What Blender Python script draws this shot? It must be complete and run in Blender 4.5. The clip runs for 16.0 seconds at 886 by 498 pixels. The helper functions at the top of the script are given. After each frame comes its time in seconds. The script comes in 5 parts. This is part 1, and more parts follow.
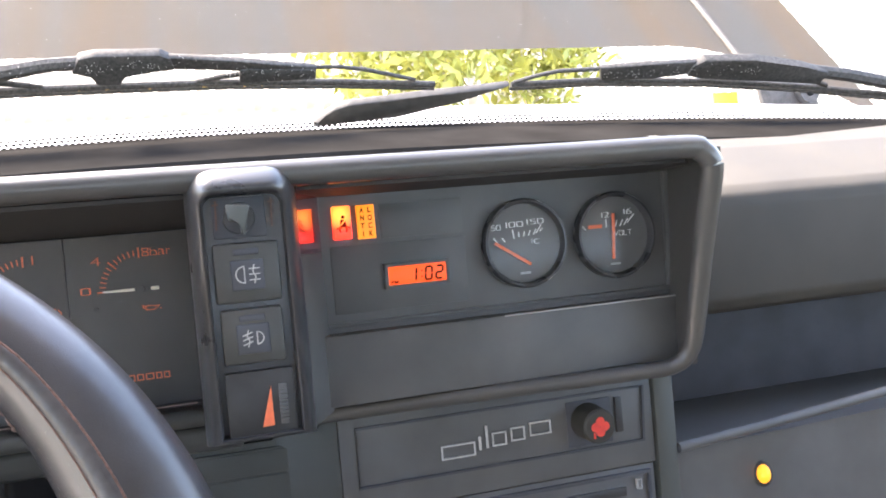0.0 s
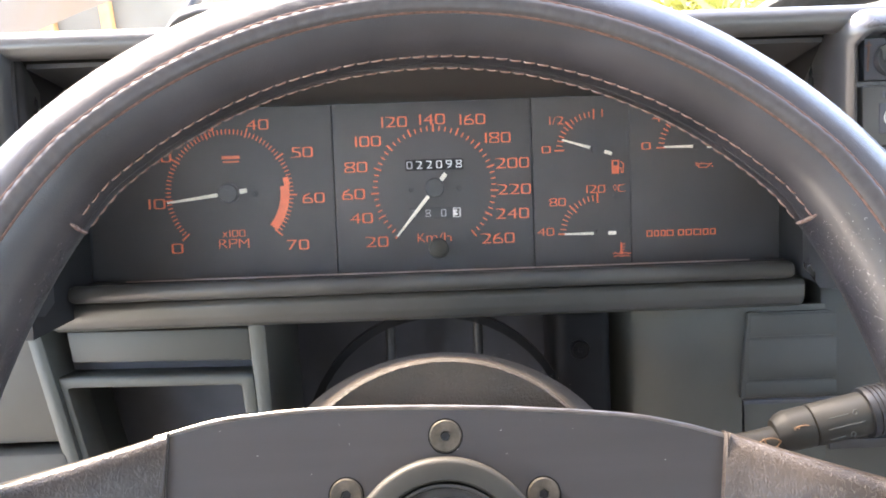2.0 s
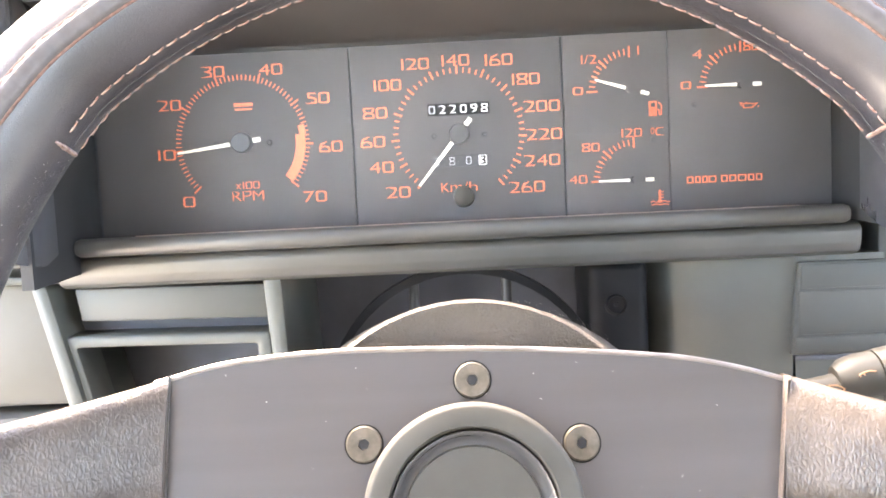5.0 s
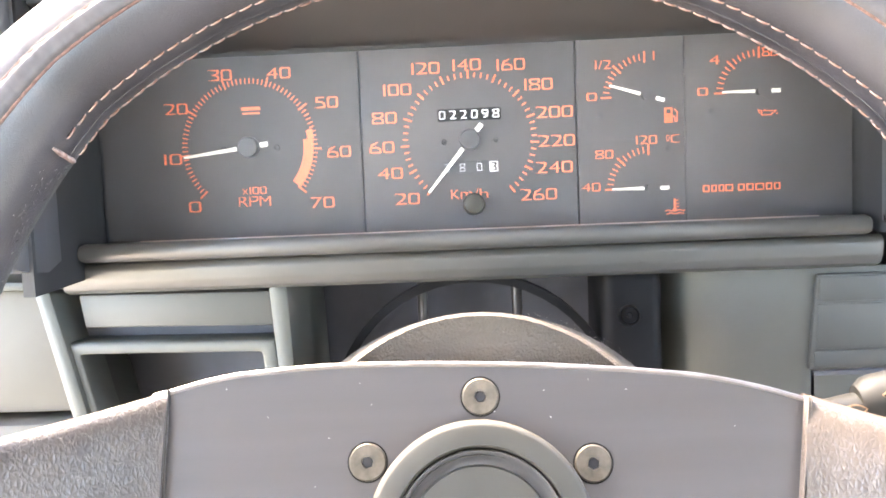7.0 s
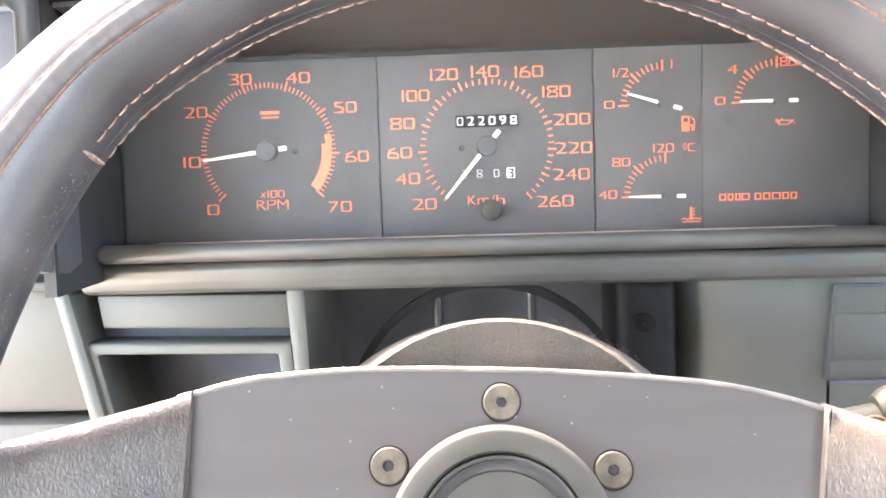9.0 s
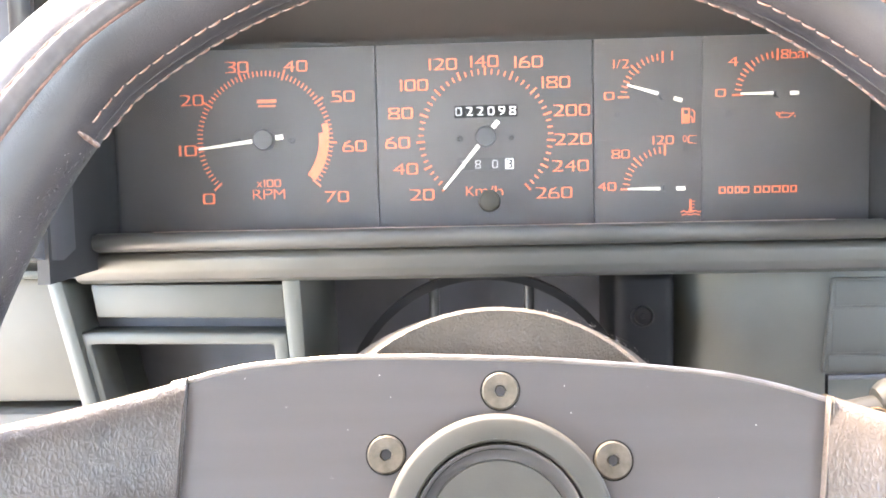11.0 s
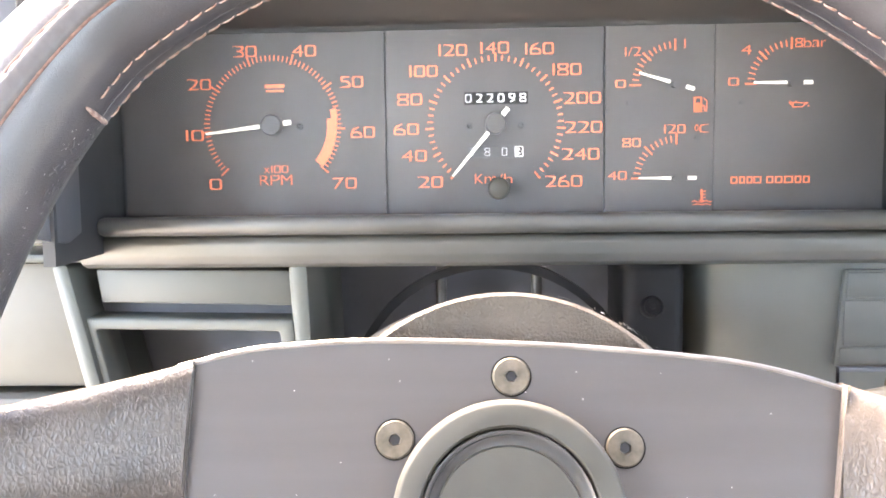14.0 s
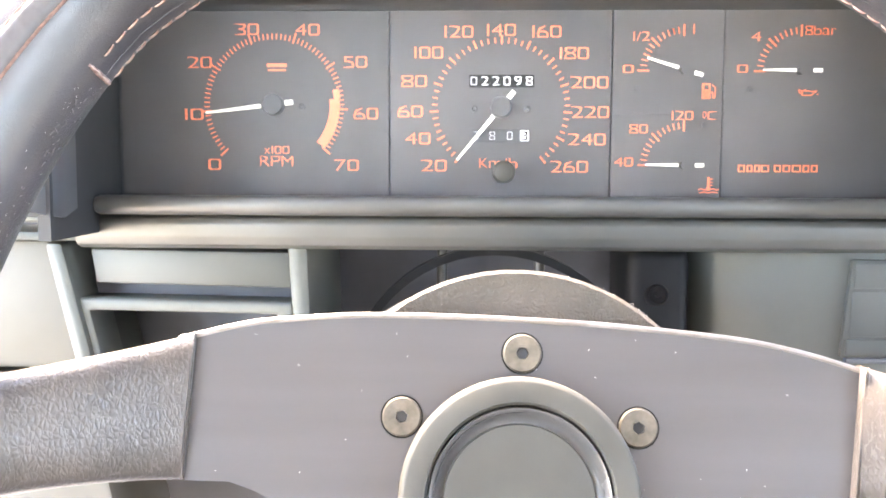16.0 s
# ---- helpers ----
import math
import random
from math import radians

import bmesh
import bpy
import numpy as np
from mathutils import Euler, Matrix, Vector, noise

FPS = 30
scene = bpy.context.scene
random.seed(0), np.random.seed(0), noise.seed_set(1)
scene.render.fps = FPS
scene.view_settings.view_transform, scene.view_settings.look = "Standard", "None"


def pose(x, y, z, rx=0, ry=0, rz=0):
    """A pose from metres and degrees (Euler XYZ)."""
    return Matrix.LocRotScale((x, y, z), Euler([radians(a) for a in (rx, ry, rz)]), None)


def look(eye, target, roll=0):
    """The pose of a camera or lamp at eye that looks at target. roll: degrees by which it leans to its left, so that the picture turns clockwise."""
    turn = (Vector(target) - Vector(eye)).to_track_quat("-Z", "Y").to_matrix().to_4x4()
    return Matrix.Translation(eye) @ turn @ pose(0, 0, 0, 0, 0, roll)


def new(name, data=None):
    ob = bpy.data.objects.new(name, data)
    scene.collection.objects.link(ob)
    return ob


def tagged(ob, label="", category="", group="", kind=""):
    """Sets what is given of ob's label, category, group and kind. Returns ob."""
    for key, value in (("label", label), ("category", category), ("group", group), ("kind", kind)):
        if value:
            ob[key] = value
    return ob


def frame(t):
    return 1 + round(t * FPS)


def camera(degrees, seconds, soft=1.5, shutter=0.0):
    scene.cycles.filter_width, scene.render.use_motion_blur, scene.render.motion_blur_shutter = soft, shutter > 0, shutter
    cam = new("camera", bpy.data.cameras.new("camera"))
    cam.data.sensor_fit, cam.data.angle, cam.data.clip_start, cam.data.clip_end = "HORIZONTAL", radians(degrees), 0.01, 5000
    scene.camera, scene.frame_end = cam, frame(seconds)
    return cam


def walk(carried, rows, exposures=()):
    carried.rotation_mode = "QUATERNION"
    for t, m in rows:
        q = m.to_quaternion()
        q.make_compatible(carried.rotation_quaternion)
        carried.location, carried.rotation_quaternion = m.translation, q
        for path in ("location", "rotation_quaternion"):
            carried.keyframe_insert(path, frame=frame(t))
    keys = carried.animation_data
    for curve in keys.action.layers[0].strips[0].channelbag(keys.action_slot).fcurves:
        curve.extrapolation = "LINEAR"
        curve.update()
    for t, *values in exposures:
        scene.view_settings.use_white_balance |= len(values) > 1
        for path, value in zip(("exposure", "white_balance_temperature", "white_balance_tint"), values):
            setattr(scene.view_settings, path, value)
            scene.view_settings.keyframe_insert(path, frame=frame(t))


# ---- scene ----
cam = camera(57.97, 16.0, soft=1.8)
# seconds, eye x y z, rotation x y z in degrees
PATH = [
    (0.0, 0.1477, -0.3766, 1.1136, 73.47, 0.82, -16.28),
    (0.5, 0.1377, -0.3738, 1.1099, 73.15, -0.26, -16.86),
    (0.6, 0.1235, -0.3697, 1.1037, 73.23, -0.32, -16.63),
    (0.8, 0.0563, -0.3736, 1.0991, 70.80, 2.01, -9.18),
    (1.0, 0.0115, -0.3815, 1.0936, 70.75, 1.95, -4.92),
    (1.2, -0.0216, -0.3803, 1.0989, 70.71, -0.04, -3.61),
    (1.5, -0.0253, -0.3787, 1.0896, 71.07, 0.97, -2.08),
    (1.8, -0.0211, -0.3742, 1.0818, 70.03, 1.69, -1.47),
    (2.0, -0.0201, -0.3739, 1.0803, 69.93, 1.81, -1.08),
    (2.5, -0.0226, -0.3704, 1.0757, 69.54, 1.58, -0.63),
    (3.0, -0.0270, -0.3684, 1.0651, 69.51, 1.67, -0.22),
    (3.5, -0.0250, -0.3580, 1.0497, 69.95, 1.68, 0.73),
    (4.0, -0.0235, -0.3567, 1.0461, 70.17, 1.68, 0.55),
    (4.2, -0.0201, -0.3609, 1.0490, 69.23, 2.63, 0.23),
    (6.3, -0.0202, -0.3500, 1.0571, 69.38, 3.18, 1.04),
    (6.5, -0.0187, -0.3494, 1.0551, 69.54, 3.02, 1.55),
    (7.0, -0.0194, -0.3505, 1.0551, 69.44, 2.85, 1.45),
    (7.5, -0.0216, -0.3509, 1.0558, 69.41, 2.61, 1.84),
    (8.0, -0.0226, -0.3503, 1.0557, 69.50, 2.41, 1.83),
    (8.5, -0.0255, -0.3520, 1.0567, 69.60, 2.33, 1.96),
    (9.0, -0.0240, -0.3520, 1.0561, 69.81, 2.36, 2.09),
    (11.5, -0.0256, -0.3497, 1.0521, 69.59, 1.77, 1.86),
    (12.0, -0.0252, -0.3489, 1.0523, 69.56, 1.93, 1.80),
    (12.5, -0.0260, -0.3485, 1.0517, 69.54, 1.66, 1.86),
    (13.0, -0.0271, -0.3482, 1.0502, 69.47, 1.50, 1.97),
    (13.5, -0.0272, -0.3479, 1.0491, 69.41, 1.42, 2.15),
    (14.0, -0.0278, -0.3488, 1.0482, 69.32, 1.38, 2.30),
    (14.5, -0.0329, -0.3482, 1.0424, 69.77, 0.51, 2.45),
    (15.0, -0.0362, -0.3496, 1.0416, 68.99, 0.37, 2.54),
    (15.5, -0.0374, -0.3483, 1.0441, 69.09, -0.08, 2.02),
    (16.0, -0.0334, -0.3462, 1.0390, 69.46, 0.29, 1.98),
]
EXPOSURES = [(0.0, 3.63, 7700, 17), (0.6, 3.33, 7700, 17), (1.0, 3.68, 7300, 18), (1.5, 3.93, 7200, 17), (2.0, 4.24, 7900, 17), (3.0, 4.94, 8200, 17), (3.5, 5.20, 8300, 18), (4.1, 5.45, 8500, 19), (6.4, 5.71, 8200, 17), (9.0, 5.71, 8200, 17), (11.3, 5.76, 8200, 17), (14.0, 5.76, 8300, 18), (16.0, 5.96, 8200, 17)]
walk(cam, [(t, pose(*p)) for t, *p in PATH], EXPOSURES)

# ---- world, sun ----
SUN_FROM = Vector((-0.42, 0.52, 0.74)).normalized()
world = bpy.data.worlds.new("sky")
scene.world = world
world.use_nodes = True
wn = world.node_tree
sky = wn.nodes.new("ShaderNodeTexSky")
sky.sky_type, sky.sun_disc = "NISHITA", False
sky.sun_elevation = math.asin(SUN_FROM.z)
sky.sun_rotation = math.atan2(SUN_FROM.x, SUN_FROM.y)
wn.nodes["Background"].inputs["Strength"].default_value = 0.15
wn.links.new(sky.outputs[0], wn.nodes["Background"].inputs["Color"])
sun = new("sun", bpy.data.lights.new("sun", "SUN"))
sun.data.energy, sun.data.angle, sun.data.color = 2.2, radians(24), (1.0, 0.95, 0.88)
sun.matrix_basis = look(SUN_FROM * 20, (0, 0, 0))


# ---- materials ----
def mat(name, color, rough=0.5, metal=0.0, var=0.15, scale=60.0, bump=0.0, bscale=900.0, tint=None, spec=0.5, coat=0.0, aniso=None, detail=6.0):
    m = bpy.data.materials.new(name)
    m.use_nodes = True
    nt = m.node_tree
    b = nt.nodes["Principled BSDF"]
    b.inputs["Metallic"].default_value, b.inputs["Specular IOR Level"].default_value = metal, spec
    b.inputs["Coat Weight"].default_value, b.inputs["Coat Roughness"].default_value = coat, 0.25
    tc = nt.nodes.new("ShaderNodeTexCoord")
    src = tc.outputs["Object"]
    if aniso:
        mp = nt.nodes.new("ShaderNodeMapping")
        mp.inputs["Scale"].default_value = aniso
        nt.links.new(src, mp.inputs["Vector"])
        src = mp.outputs[0]
    n1 = nt.nodes.new("ShaderNodeTexNoise")
    n1.inputs["Scale"].default_value, n1.inputs["Detail"].default_value = scale, detail
    nt.links.new(src, n1.inputs["Vector"])
    n2 = nt.nodes.new("ShaderNodeTexNoise")
    n2.inputs["Scale"].default_value, n2.inputs["Detail"].default_value = bscale, 3.0
    nt.links.new(src, n2.inputs["Vector"])
    ramp = nt.nodes.new("ShaderNodeValToRGB")
    c = Vector(color[:3])
    d = Vector(tint) if tint else c * (1 + 2 * var)
    ramp.color_ramp.elements[0].position, ramp.color_ramp.elements[1].position = 0.32, 0.68
    ramp.color_ramp.elements[0].color = (*(c * (1 - var)), 1)
    ramp.color_ramp.elements[1].color = (*d, 1)
    nt.links.new(n1.outputs[0], ramp.inputs[0])
    nt.links.new(ramp.outputs[0], b.inputs["Base Color"])
    mr = nt.nodes.new("ShaderNodeMapRange")
    mr.inputs["To Min"].default_value, mr.inputs["To Max"].default_value = max(rough - 0.12, 0.02), min(rough + 0.12, 1)
    nt.links.new(n1.outputs[0], mr.inputs["Value"])
    nt.links.new(mr.outputs[0], b.inputs["Roughness"])
    if bump:
        bp = nt.nodes.new("ShaderNodeBump")
        bp.inputs["Strength"].default_value, bp.inputs["Distance"].default_value = bump, 0.0002
        nt.links.new(n2.outputs[0], bp.inputs["Height"])
        nt.links.new(bp.outputs[0], b.inputs["Normal"])
    return m


def glow(name, color, strength, base=None):
    m = bpy.data.materials.new(name)
    m.use_nodes = True
    b = m.node_tree.nodes["Principled BSDF"]
    b.inputs["Base Color"].default_value = (*(base or color), 1)
    b.inputs["Emission Color"].default_value = (*color, 1)
    b.inputs["Emission Strength"].default_value = strength
    b.inputs["Roughness"].default_value = 0.4
    return m


def leather(name, color, tint, relief=0.16, cell=420.0, stretch=(1.0, 1.0, 1.0), coat=0.0, worn=0.0):
    m = mat(name, color, 0.34, var=0.2, scale=45, tint=tint, coat=coat)
    nt = m.node_tree
    vo = nt.nodes.new("ShaderNodeTexVoronoi")
    vo.feature, vo.inputs["Scale"].default_value = "DISTANCE_TO_EDGE", cell
    no = nt.nodes.new("ShaderNodeTexNoise")
    no.inputs["Scale"].default_value = 130.0
    tc = nt.nodes.new("ShaderNodeTexCoord")
    flat = nt.nodes.new("ShaderNodeMapRange")
    flat.inputs["From Max"].default_value = 0.34 if worn else 0.10
    mx = nt.nodes.new("ShaderNodeMath")
    mx.operation = "MULTIPLY_ADD"
    mx.inputs[1].default_value = 0.5
    mp = nt.nodes.new("ShaderNodeMapping")
    mp.inputs["Scale"].default_value = stretch
    wob = nt.nodes.new("ShaderNodeTexNoise")
    wob.inputs["Scale"].default_value, wob.inputs["Detail"].default_value = 260.0, 2.0
    add = nt.nodes.new("ShaderNodeVectorMath")
    add.operation, add.inputs[1].default_value, add.inputs[2].default_value = "MULTIPLY_ADD", (0.0015, 0.0015, 0.0015), (0, 0, 0)
    nt.links.new(tc.outputs["Object"], wob.inputs["Vector"])
    nt.links.new(wob.outputs["Color"], add.inputs[0])
    nt.links.new(tc.outputs["Object"], add.inputs[2])
    nt.links.new(add.outputs[0], mp.inputs["Vector"])
    for q in (vo, no):
        nt.links.new(mp.outputs[0], q.inputs["Vector"])
    nt.links.new(vo.outputs["Distance"], flat.inputs["Value"])
    nt.links.new(flat.outputs[0], mx.inputs[0])
    nt.links.new(no.outputs[0], mx.inputs[2])
    bp = nt.nodes.new("ShaderNodeBump")
    bp.inputs["Strength"].default_value, bp.inputs["Distance"].default_value = relief, 0.0003
    nt.links.new(mx.outputs[0], bp.inputs["Height"])
    nt.links.new(bp.outputs[0], nt.nodes["Principled BSDF"].inputs["Normal"])
    if worn:
        # paler, scuffed crease lines that come and go; lit crease edges are coloured in too
        fold, dist = nt.nodes.new("ShaderNodeTexNoise"), nt.nodes.new("ShaderNodeMath")
        fold.inputs["Scale"].default_value, fold.inputs["Detail"].default_value = 480.0, 2.0
        dist.operation, dist.inputs[1].default_value, dist.inputs[2].default_value = "COMPARE", 0.5, 0.013
        long_map = nt.nodes.new("ShaderNodeMapping")
        long_map.inputs["Scale"].default_value, long_map.inputs["Rotation"].default_value = (1.0, 1.0, 0.20), (0.0, 0.25, 0.0)
        nt.links.new(add.outputs[0], long_map.inputs["Vector"])
        nt.links.new(long_map.outputs[0], fold.inputs["Vector"])
        nt.links.new(fold.outputs[0], dist.inputs[0])
        spots = nt.nodes.new("ShaderNodeTexNoise")
        spots.inputs["Scale"].default_value = 70.0
        times = nt.nodes.new("ShaderNodeMath")
        times.operation = "MULTIPLY"
        mix = nt.nodes.new("ShaderNodeMix")
        mix.data_type = "RGBA"
        mix.inputs["B"].default_value = (0.085, 0.077, 0.070, 1)
        nt.links.new(tc.outputs["Object"], spots.inputs["Vector"])
        nt.links.new(dist.outputs[0], times.inputs[0])
        nt.links.new(spots.outputs[0], times.inputs[1])
        rise = nt.nodes.new("ShaderNodeMath")
        rise.operation, rise.inputs[1].default_value = "MULTIPLY_ADD", worn
        nt.links.new(dist.outputs[0], rise.inputs[0])
        nt.links.new(mx.outputs[0], rise.inputs[2])
        nt.links.new(rise.outputs[0], bp.inputs["Height"])
        nt.links.new(times.outputs[0], mix.inputs["Factor"])
        base = nt.nodes["Principled BSDF"].inputs["Base Color"]
        nt.links.new(base.links[0].from_socket, mix.inputs["A"])
        nt.links.new(mix.outputs["Result"], base)
    return m


def clear(name, gloss, rough=0.03):
    m = bpy.data.materials.new(name)
    m.use_nodes = True
    nt = m.node_tree
    nt.nodes.remove(nt.nodes["Principled BSDF"])
    t, g, x = (nt.nodes.new("ShaderNode" + k) for k in ("BsdfTransparent", "BsdfGlossy", "MixShader"))
    g.inputs["Roughness"].default_value = rough
    x.inputs[0].default_value = gloss
    nt.links.new(t.outputs[0], x.inputs[1])
    nt.links.new(g.outputs[0], x.inputs[2])
    nt.links.new(x.outputs[0], nt.nodes["Material Output"].inputs[0])
    return m


PLASTIC = mat("dash plastic", (0.094, 0.095, 0.094), 0.5, var=0.12, scale=30, bump=0.25, bscale=1500)
PAD = mat("dash padding", (0.018, 0.0175, 0.017), 0.9, var=0.15, scale=25, bump=0.35, bscale=1200, spec=0.0)
LINER = mat("matt dark lining", (0.048, 0.046, 0.046), 0.7, var=0.1, scale=30, spec=0.3)
# darker than the dash plastic: shade inside the recess is put into the colour
SHADY = mat("recess side with shade in its colour", (0.020, 0.020, 0.021), 0.6, var=0.1, scale=30, spec=0.3)
HOOD = mat("binnacle plastic", (0.062, 0.058, 0.054), 0.42, var=0.1, scale=25, bump=0.25, bscale=1500, coat=0.6)
TRIM = mat("door trim plastic", (0.13, 0.13, 0.118), 0.55, var=0.1, scale=20, bump=0.25, bscale=1500)
LOWER = mat("lower dash plastic", (0.065, 0.070, 0.063), 0.55, var=0.1, scale=20, bump=0.25, bscale=1500)
INSET = mat("inset panel plastic", (0.050, 0.054, 0.050), 0.55, var=0.1, scale=20, bump=0.2, bscale=1500)
# metallic and reddened: part of the lamp's red reflection is in the colour
POLISHED = mat("red-tinted recess mirror", (0.50, 0.27, 0.30), 0.07, 0.9, var=0.1, scale=40, spec=1.0)
# paler copy of the lower dash: light from the door side is in the colour
PALEDASH = mat("lower dash plastic paled for door light", (0.102, 0.096, 0.082), 0.55, var=0.1, scale=20, bump=0.25, bscale=1400)
BEIGE = mat("passenger dash padding", (0.059, 0.054, 0.046), 0.7, var=0.1, scale=20, bump=0.3, bscale=1200)
HOOD.node_tree.nodes["Principled BSDF"].inputs["Coat Roughness"].default_value = 0.12
COWL = mat("grained cowl plastic", (0.058, 0.046, 0.034), 0.55, var=0.15, scale=60, bump=0.9, bscale=1300)
COWL.node_tree.nodes["Bump"].inputs["Distance"].default_value = 0.0007
# dark bluish tone: where it lines a hollow, the shade is in the colour
DARK = mat("dark plastic with recess shade", (0.050, 0.053, 0.062), 0.6, var=0.2, scale=30, bump=0.1)
DIAL = mat("dial face", (0.049, 0.045, 0.044), 0.6, var=0.12, scale=40, bump=0.08, bscale=2500)
GAUGE = mat("gauge face", (0.095, 0.095, 0.092), 0.5, var=0.1, scale=60)
ORANGE = mat("orange print", (0.80, 0.17, 0.075), 0.55, var=0.08, scale=200)
TAN = mat("pale orange print", (0.42, 0.24, 0.13), 0.6, var=0.15, scale=300)
CREAM = mat("needle white", (0.82, 0.78, 0.66), 0.45, var=0.05, scale=200)
WHITE = mat("white print", (0.72, 0.72, 0.70), 0.5, var=0.08, scale=200)
SYMBOL = mat("faded white print", (0.46, 0.45, 0.43), 0.6, var=0.15, scale=300)
GREY = mat("grey print", (0.36, 0.36, 0.36), 0.5, var=0.1, scale=200)
BLACK = mat("black plastic", (0.030, 0.030, 0.031), 0.4, var=0.2, scale=80)
GLOSSY = mat("glossy black plastic", (0.040, 0.040, 0.043), 0.28, var=0.2, scale=60)
PODS = mat("pod plastic", (0.034, 0.034, 0.036), 0.30, var=0.12, scale=40, bump=0.1, bscale=1800, coat=0.4)
LEATHER = leather("black leather", (0.022, 0.0215, 0.025), (0.034, 0.032, 0.037), 0.32, 1200.0, (1.0, 1.0, 1.0), 0.8)
WORN = leather("worn leather", (0.030, 0.0250, 0.0225), (0.060, 0.048, 0.041), 0.55, 860.0, (1.0, 1.0, 0.6), 0.3, 0.18)
HEM = leather("tan worn leather", (0.050, 0.044, 0.040), (0.085, 0.071, 0.063), 0.4, 900.0, (1.0, 1.0, 0.55))
WELT = mat("leather welt", (0.046, 0.041, 0.042), 0.5, var=0.10, scale=400, bump=0.3, spec=0.4, coat=0.4)
PIPING = mat("brown seam piping", (0.105, 0.055, 0.042), 0.6, var=0.3, scale=700, bump=0.3, spec=0.3)
THREAD = mat("stitching thread", (0.27, 0.11, 0.07), 0.85, var=0.4, scale=700, tint=(0.34, 0.26, 0.23))
KNOT = mat("salmon thread", (0.20, 0.10, 0.08), 0.85, var=0.45, scale=900, tint=(0.27, 0.20, 0.17))
PLATE = mat("dark anodised aluminium", (0.066, 0.0625, 0.0635), 0.38, 0.4, var=0.06, scale=90, bump=0.06, bscale=700, aniso=(0.05, 1, 1))
# brighter than the plate: the highlight on its upper edge, put into colour
EDGE = mat("plate highlight metal", (0.30, 0.29, 0.29), 0.36, 1.0, var=0.1, scale=200)
BOLT = mat("zinc plated steel", (0.088, 0.076, 0.060), 0.55, 0.6, var=0.22, scale=350, bump=0.25, bscale=2500)
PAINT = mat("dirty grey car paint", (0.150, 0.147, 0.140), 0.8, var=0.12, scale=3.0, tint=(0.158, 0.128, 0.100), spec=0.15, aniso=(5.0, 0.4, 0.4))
# much paler than the bonnet: sunshine on the scuttle is put into the colour
SILVER = mat("car paint paled for sunshine", (0.60, 0.60, 0.60), 0.35, var=0.06, scale=6, coat=0.4)
HORN = mat("satin black plastic", (0.050, 0.048, 0.048), 0.25, var=0.12, scale=60, coat=0.6)
RING = mat("dull black plastic", (0.038, 0.036, 0.030), 0.55, spec=0.35, var=0.12, scale=60, bump=0.1, bscale=1500)
LOCK = mat("black lock casing", (0.008, 0.008, 0.009), 0.6, var=0.2, scale=60, spec=0.15)
RAIL = mat("dash rail plastic", (0.054, 0.054, 0.050), 0.42, var=0.12, scale=30, bump=0.25, bscale=1500)
RUBBER = mat("dusty rubber", (0.034, 0.034, 0.035), 0.7, var=0.3, scale=420, tint=(0.085, 0.082, 0.079), bump=0.3, bscale=500)
DUSTY = mat("sun-bleached black plastic", (0.065, 0.062, 0.060), 0.6, var=0.3, scale=150, tint=(0.085, 0.08, 0.075), bump=0.3, bscale=500)
WOOD = mat("weathered fence wood", (0.50, 0.45, 0.38), 0.8, var=0.3, scale=6, bump=0.3, bscale=40)
DRY = mat("dry leaf", (0.42, 0.27, 0.09), 0.8, var=0.3, scale=300)
LEAF = mat("leaves", (0.26, 0.29, 0.05), 0.5, var=0.4, scale=3, tint=(0.52, 0.52, 0.12))
EARTH = mat("pale gravel ground", (0.42, 0.38, 0.32), 0.9, var=0.3, scale=4, bump=0.4, bscale=60)
STONE = mat("rendered wall", (0.16, 0.145, 0.12), 0.85, var=0.15, scale=3)
POST = mat("brown painted timber", (0.45, 0.24, 0.10), 0.6, var=0.2, scale=8)
LINING = mat("cabin lining", (0.32, 0.31, 0.29), 0.85, var=0.1, scale=8)
YELLOW = mat("yellow sticker", (0.80, 0.68, 0.05), 0.5, var=0.1, scale=50)
RED = mat("red print", (0.75, 0.06, 0.04), 0.5, var=0.08, scale=200)

ANTI_LIGHT = glow("lit amber warning", (1.0, 0.27, 0.02), 0.11, (0.5, 0.16, 0.02))
def bulb_lit(name, core, reach, inner, outer, strength):
    """A lit lens that is yellowest over its bulb."""
    m = glow(name, outer, strength, (0.4, 0.03, 0.02))
    nt = m.node_tree
    tc, dist = nt.nodes.new("ShaderNodeTexCoord"), nt.nodes.new("ShaderNodeVectorMath")
    dist.operation, dist.inputs[1].default_value = "DISTANCE", core
    mr, ramp = nt.nodes.new("ShaderNodeMapRange"), nt.nodes.new("ShaderNodeValToRGB")
    mr.inputs["From Max"].default_value = reach
    ramp.color_ramp.elements[0].color, ramp.color_ramp.elements[1].color = (*inner, 1), (*outer, 1)
    nt.links.new(tc.outputs["Object"], dist.inputs[0])
    nt.links.new(dist.outputs["Value"], mr.inputs["Value"])
    nt.links.new(mr.outputs[0], ramp.inputs[0])
    nt.links.new(ramp.outputs[0], m.node_tree.nodes["Principled BSDF"].inputs["Emission Color"])
    return m


LCD = glow("orange clock display", (1.0, 0.095, 0.012), 0.12, (0.4, 0.05, 0.02))
AMBER = glow("amber lamp glow", (1.0, 0.36, 0.02), 0.12, (0.9, 0.4, 0.05))
BELT_LIGHT = bulb_lit("lit seat belt warning", (0.0034, -0.0022, 0.0070), 0.0078, (1.0, 0.42, 0.06), (1.0, 0.035, 0.020), 0.26)
INK = mat("black print", (0.008, 0.008, 0.008), 0.8, var=0.1, scale=200, spec=0.1)
DARKRED = mat("dark red print", (0.26, 0.012, 0.010), 0.7, var=0.1, scale=200, spec=0.1)
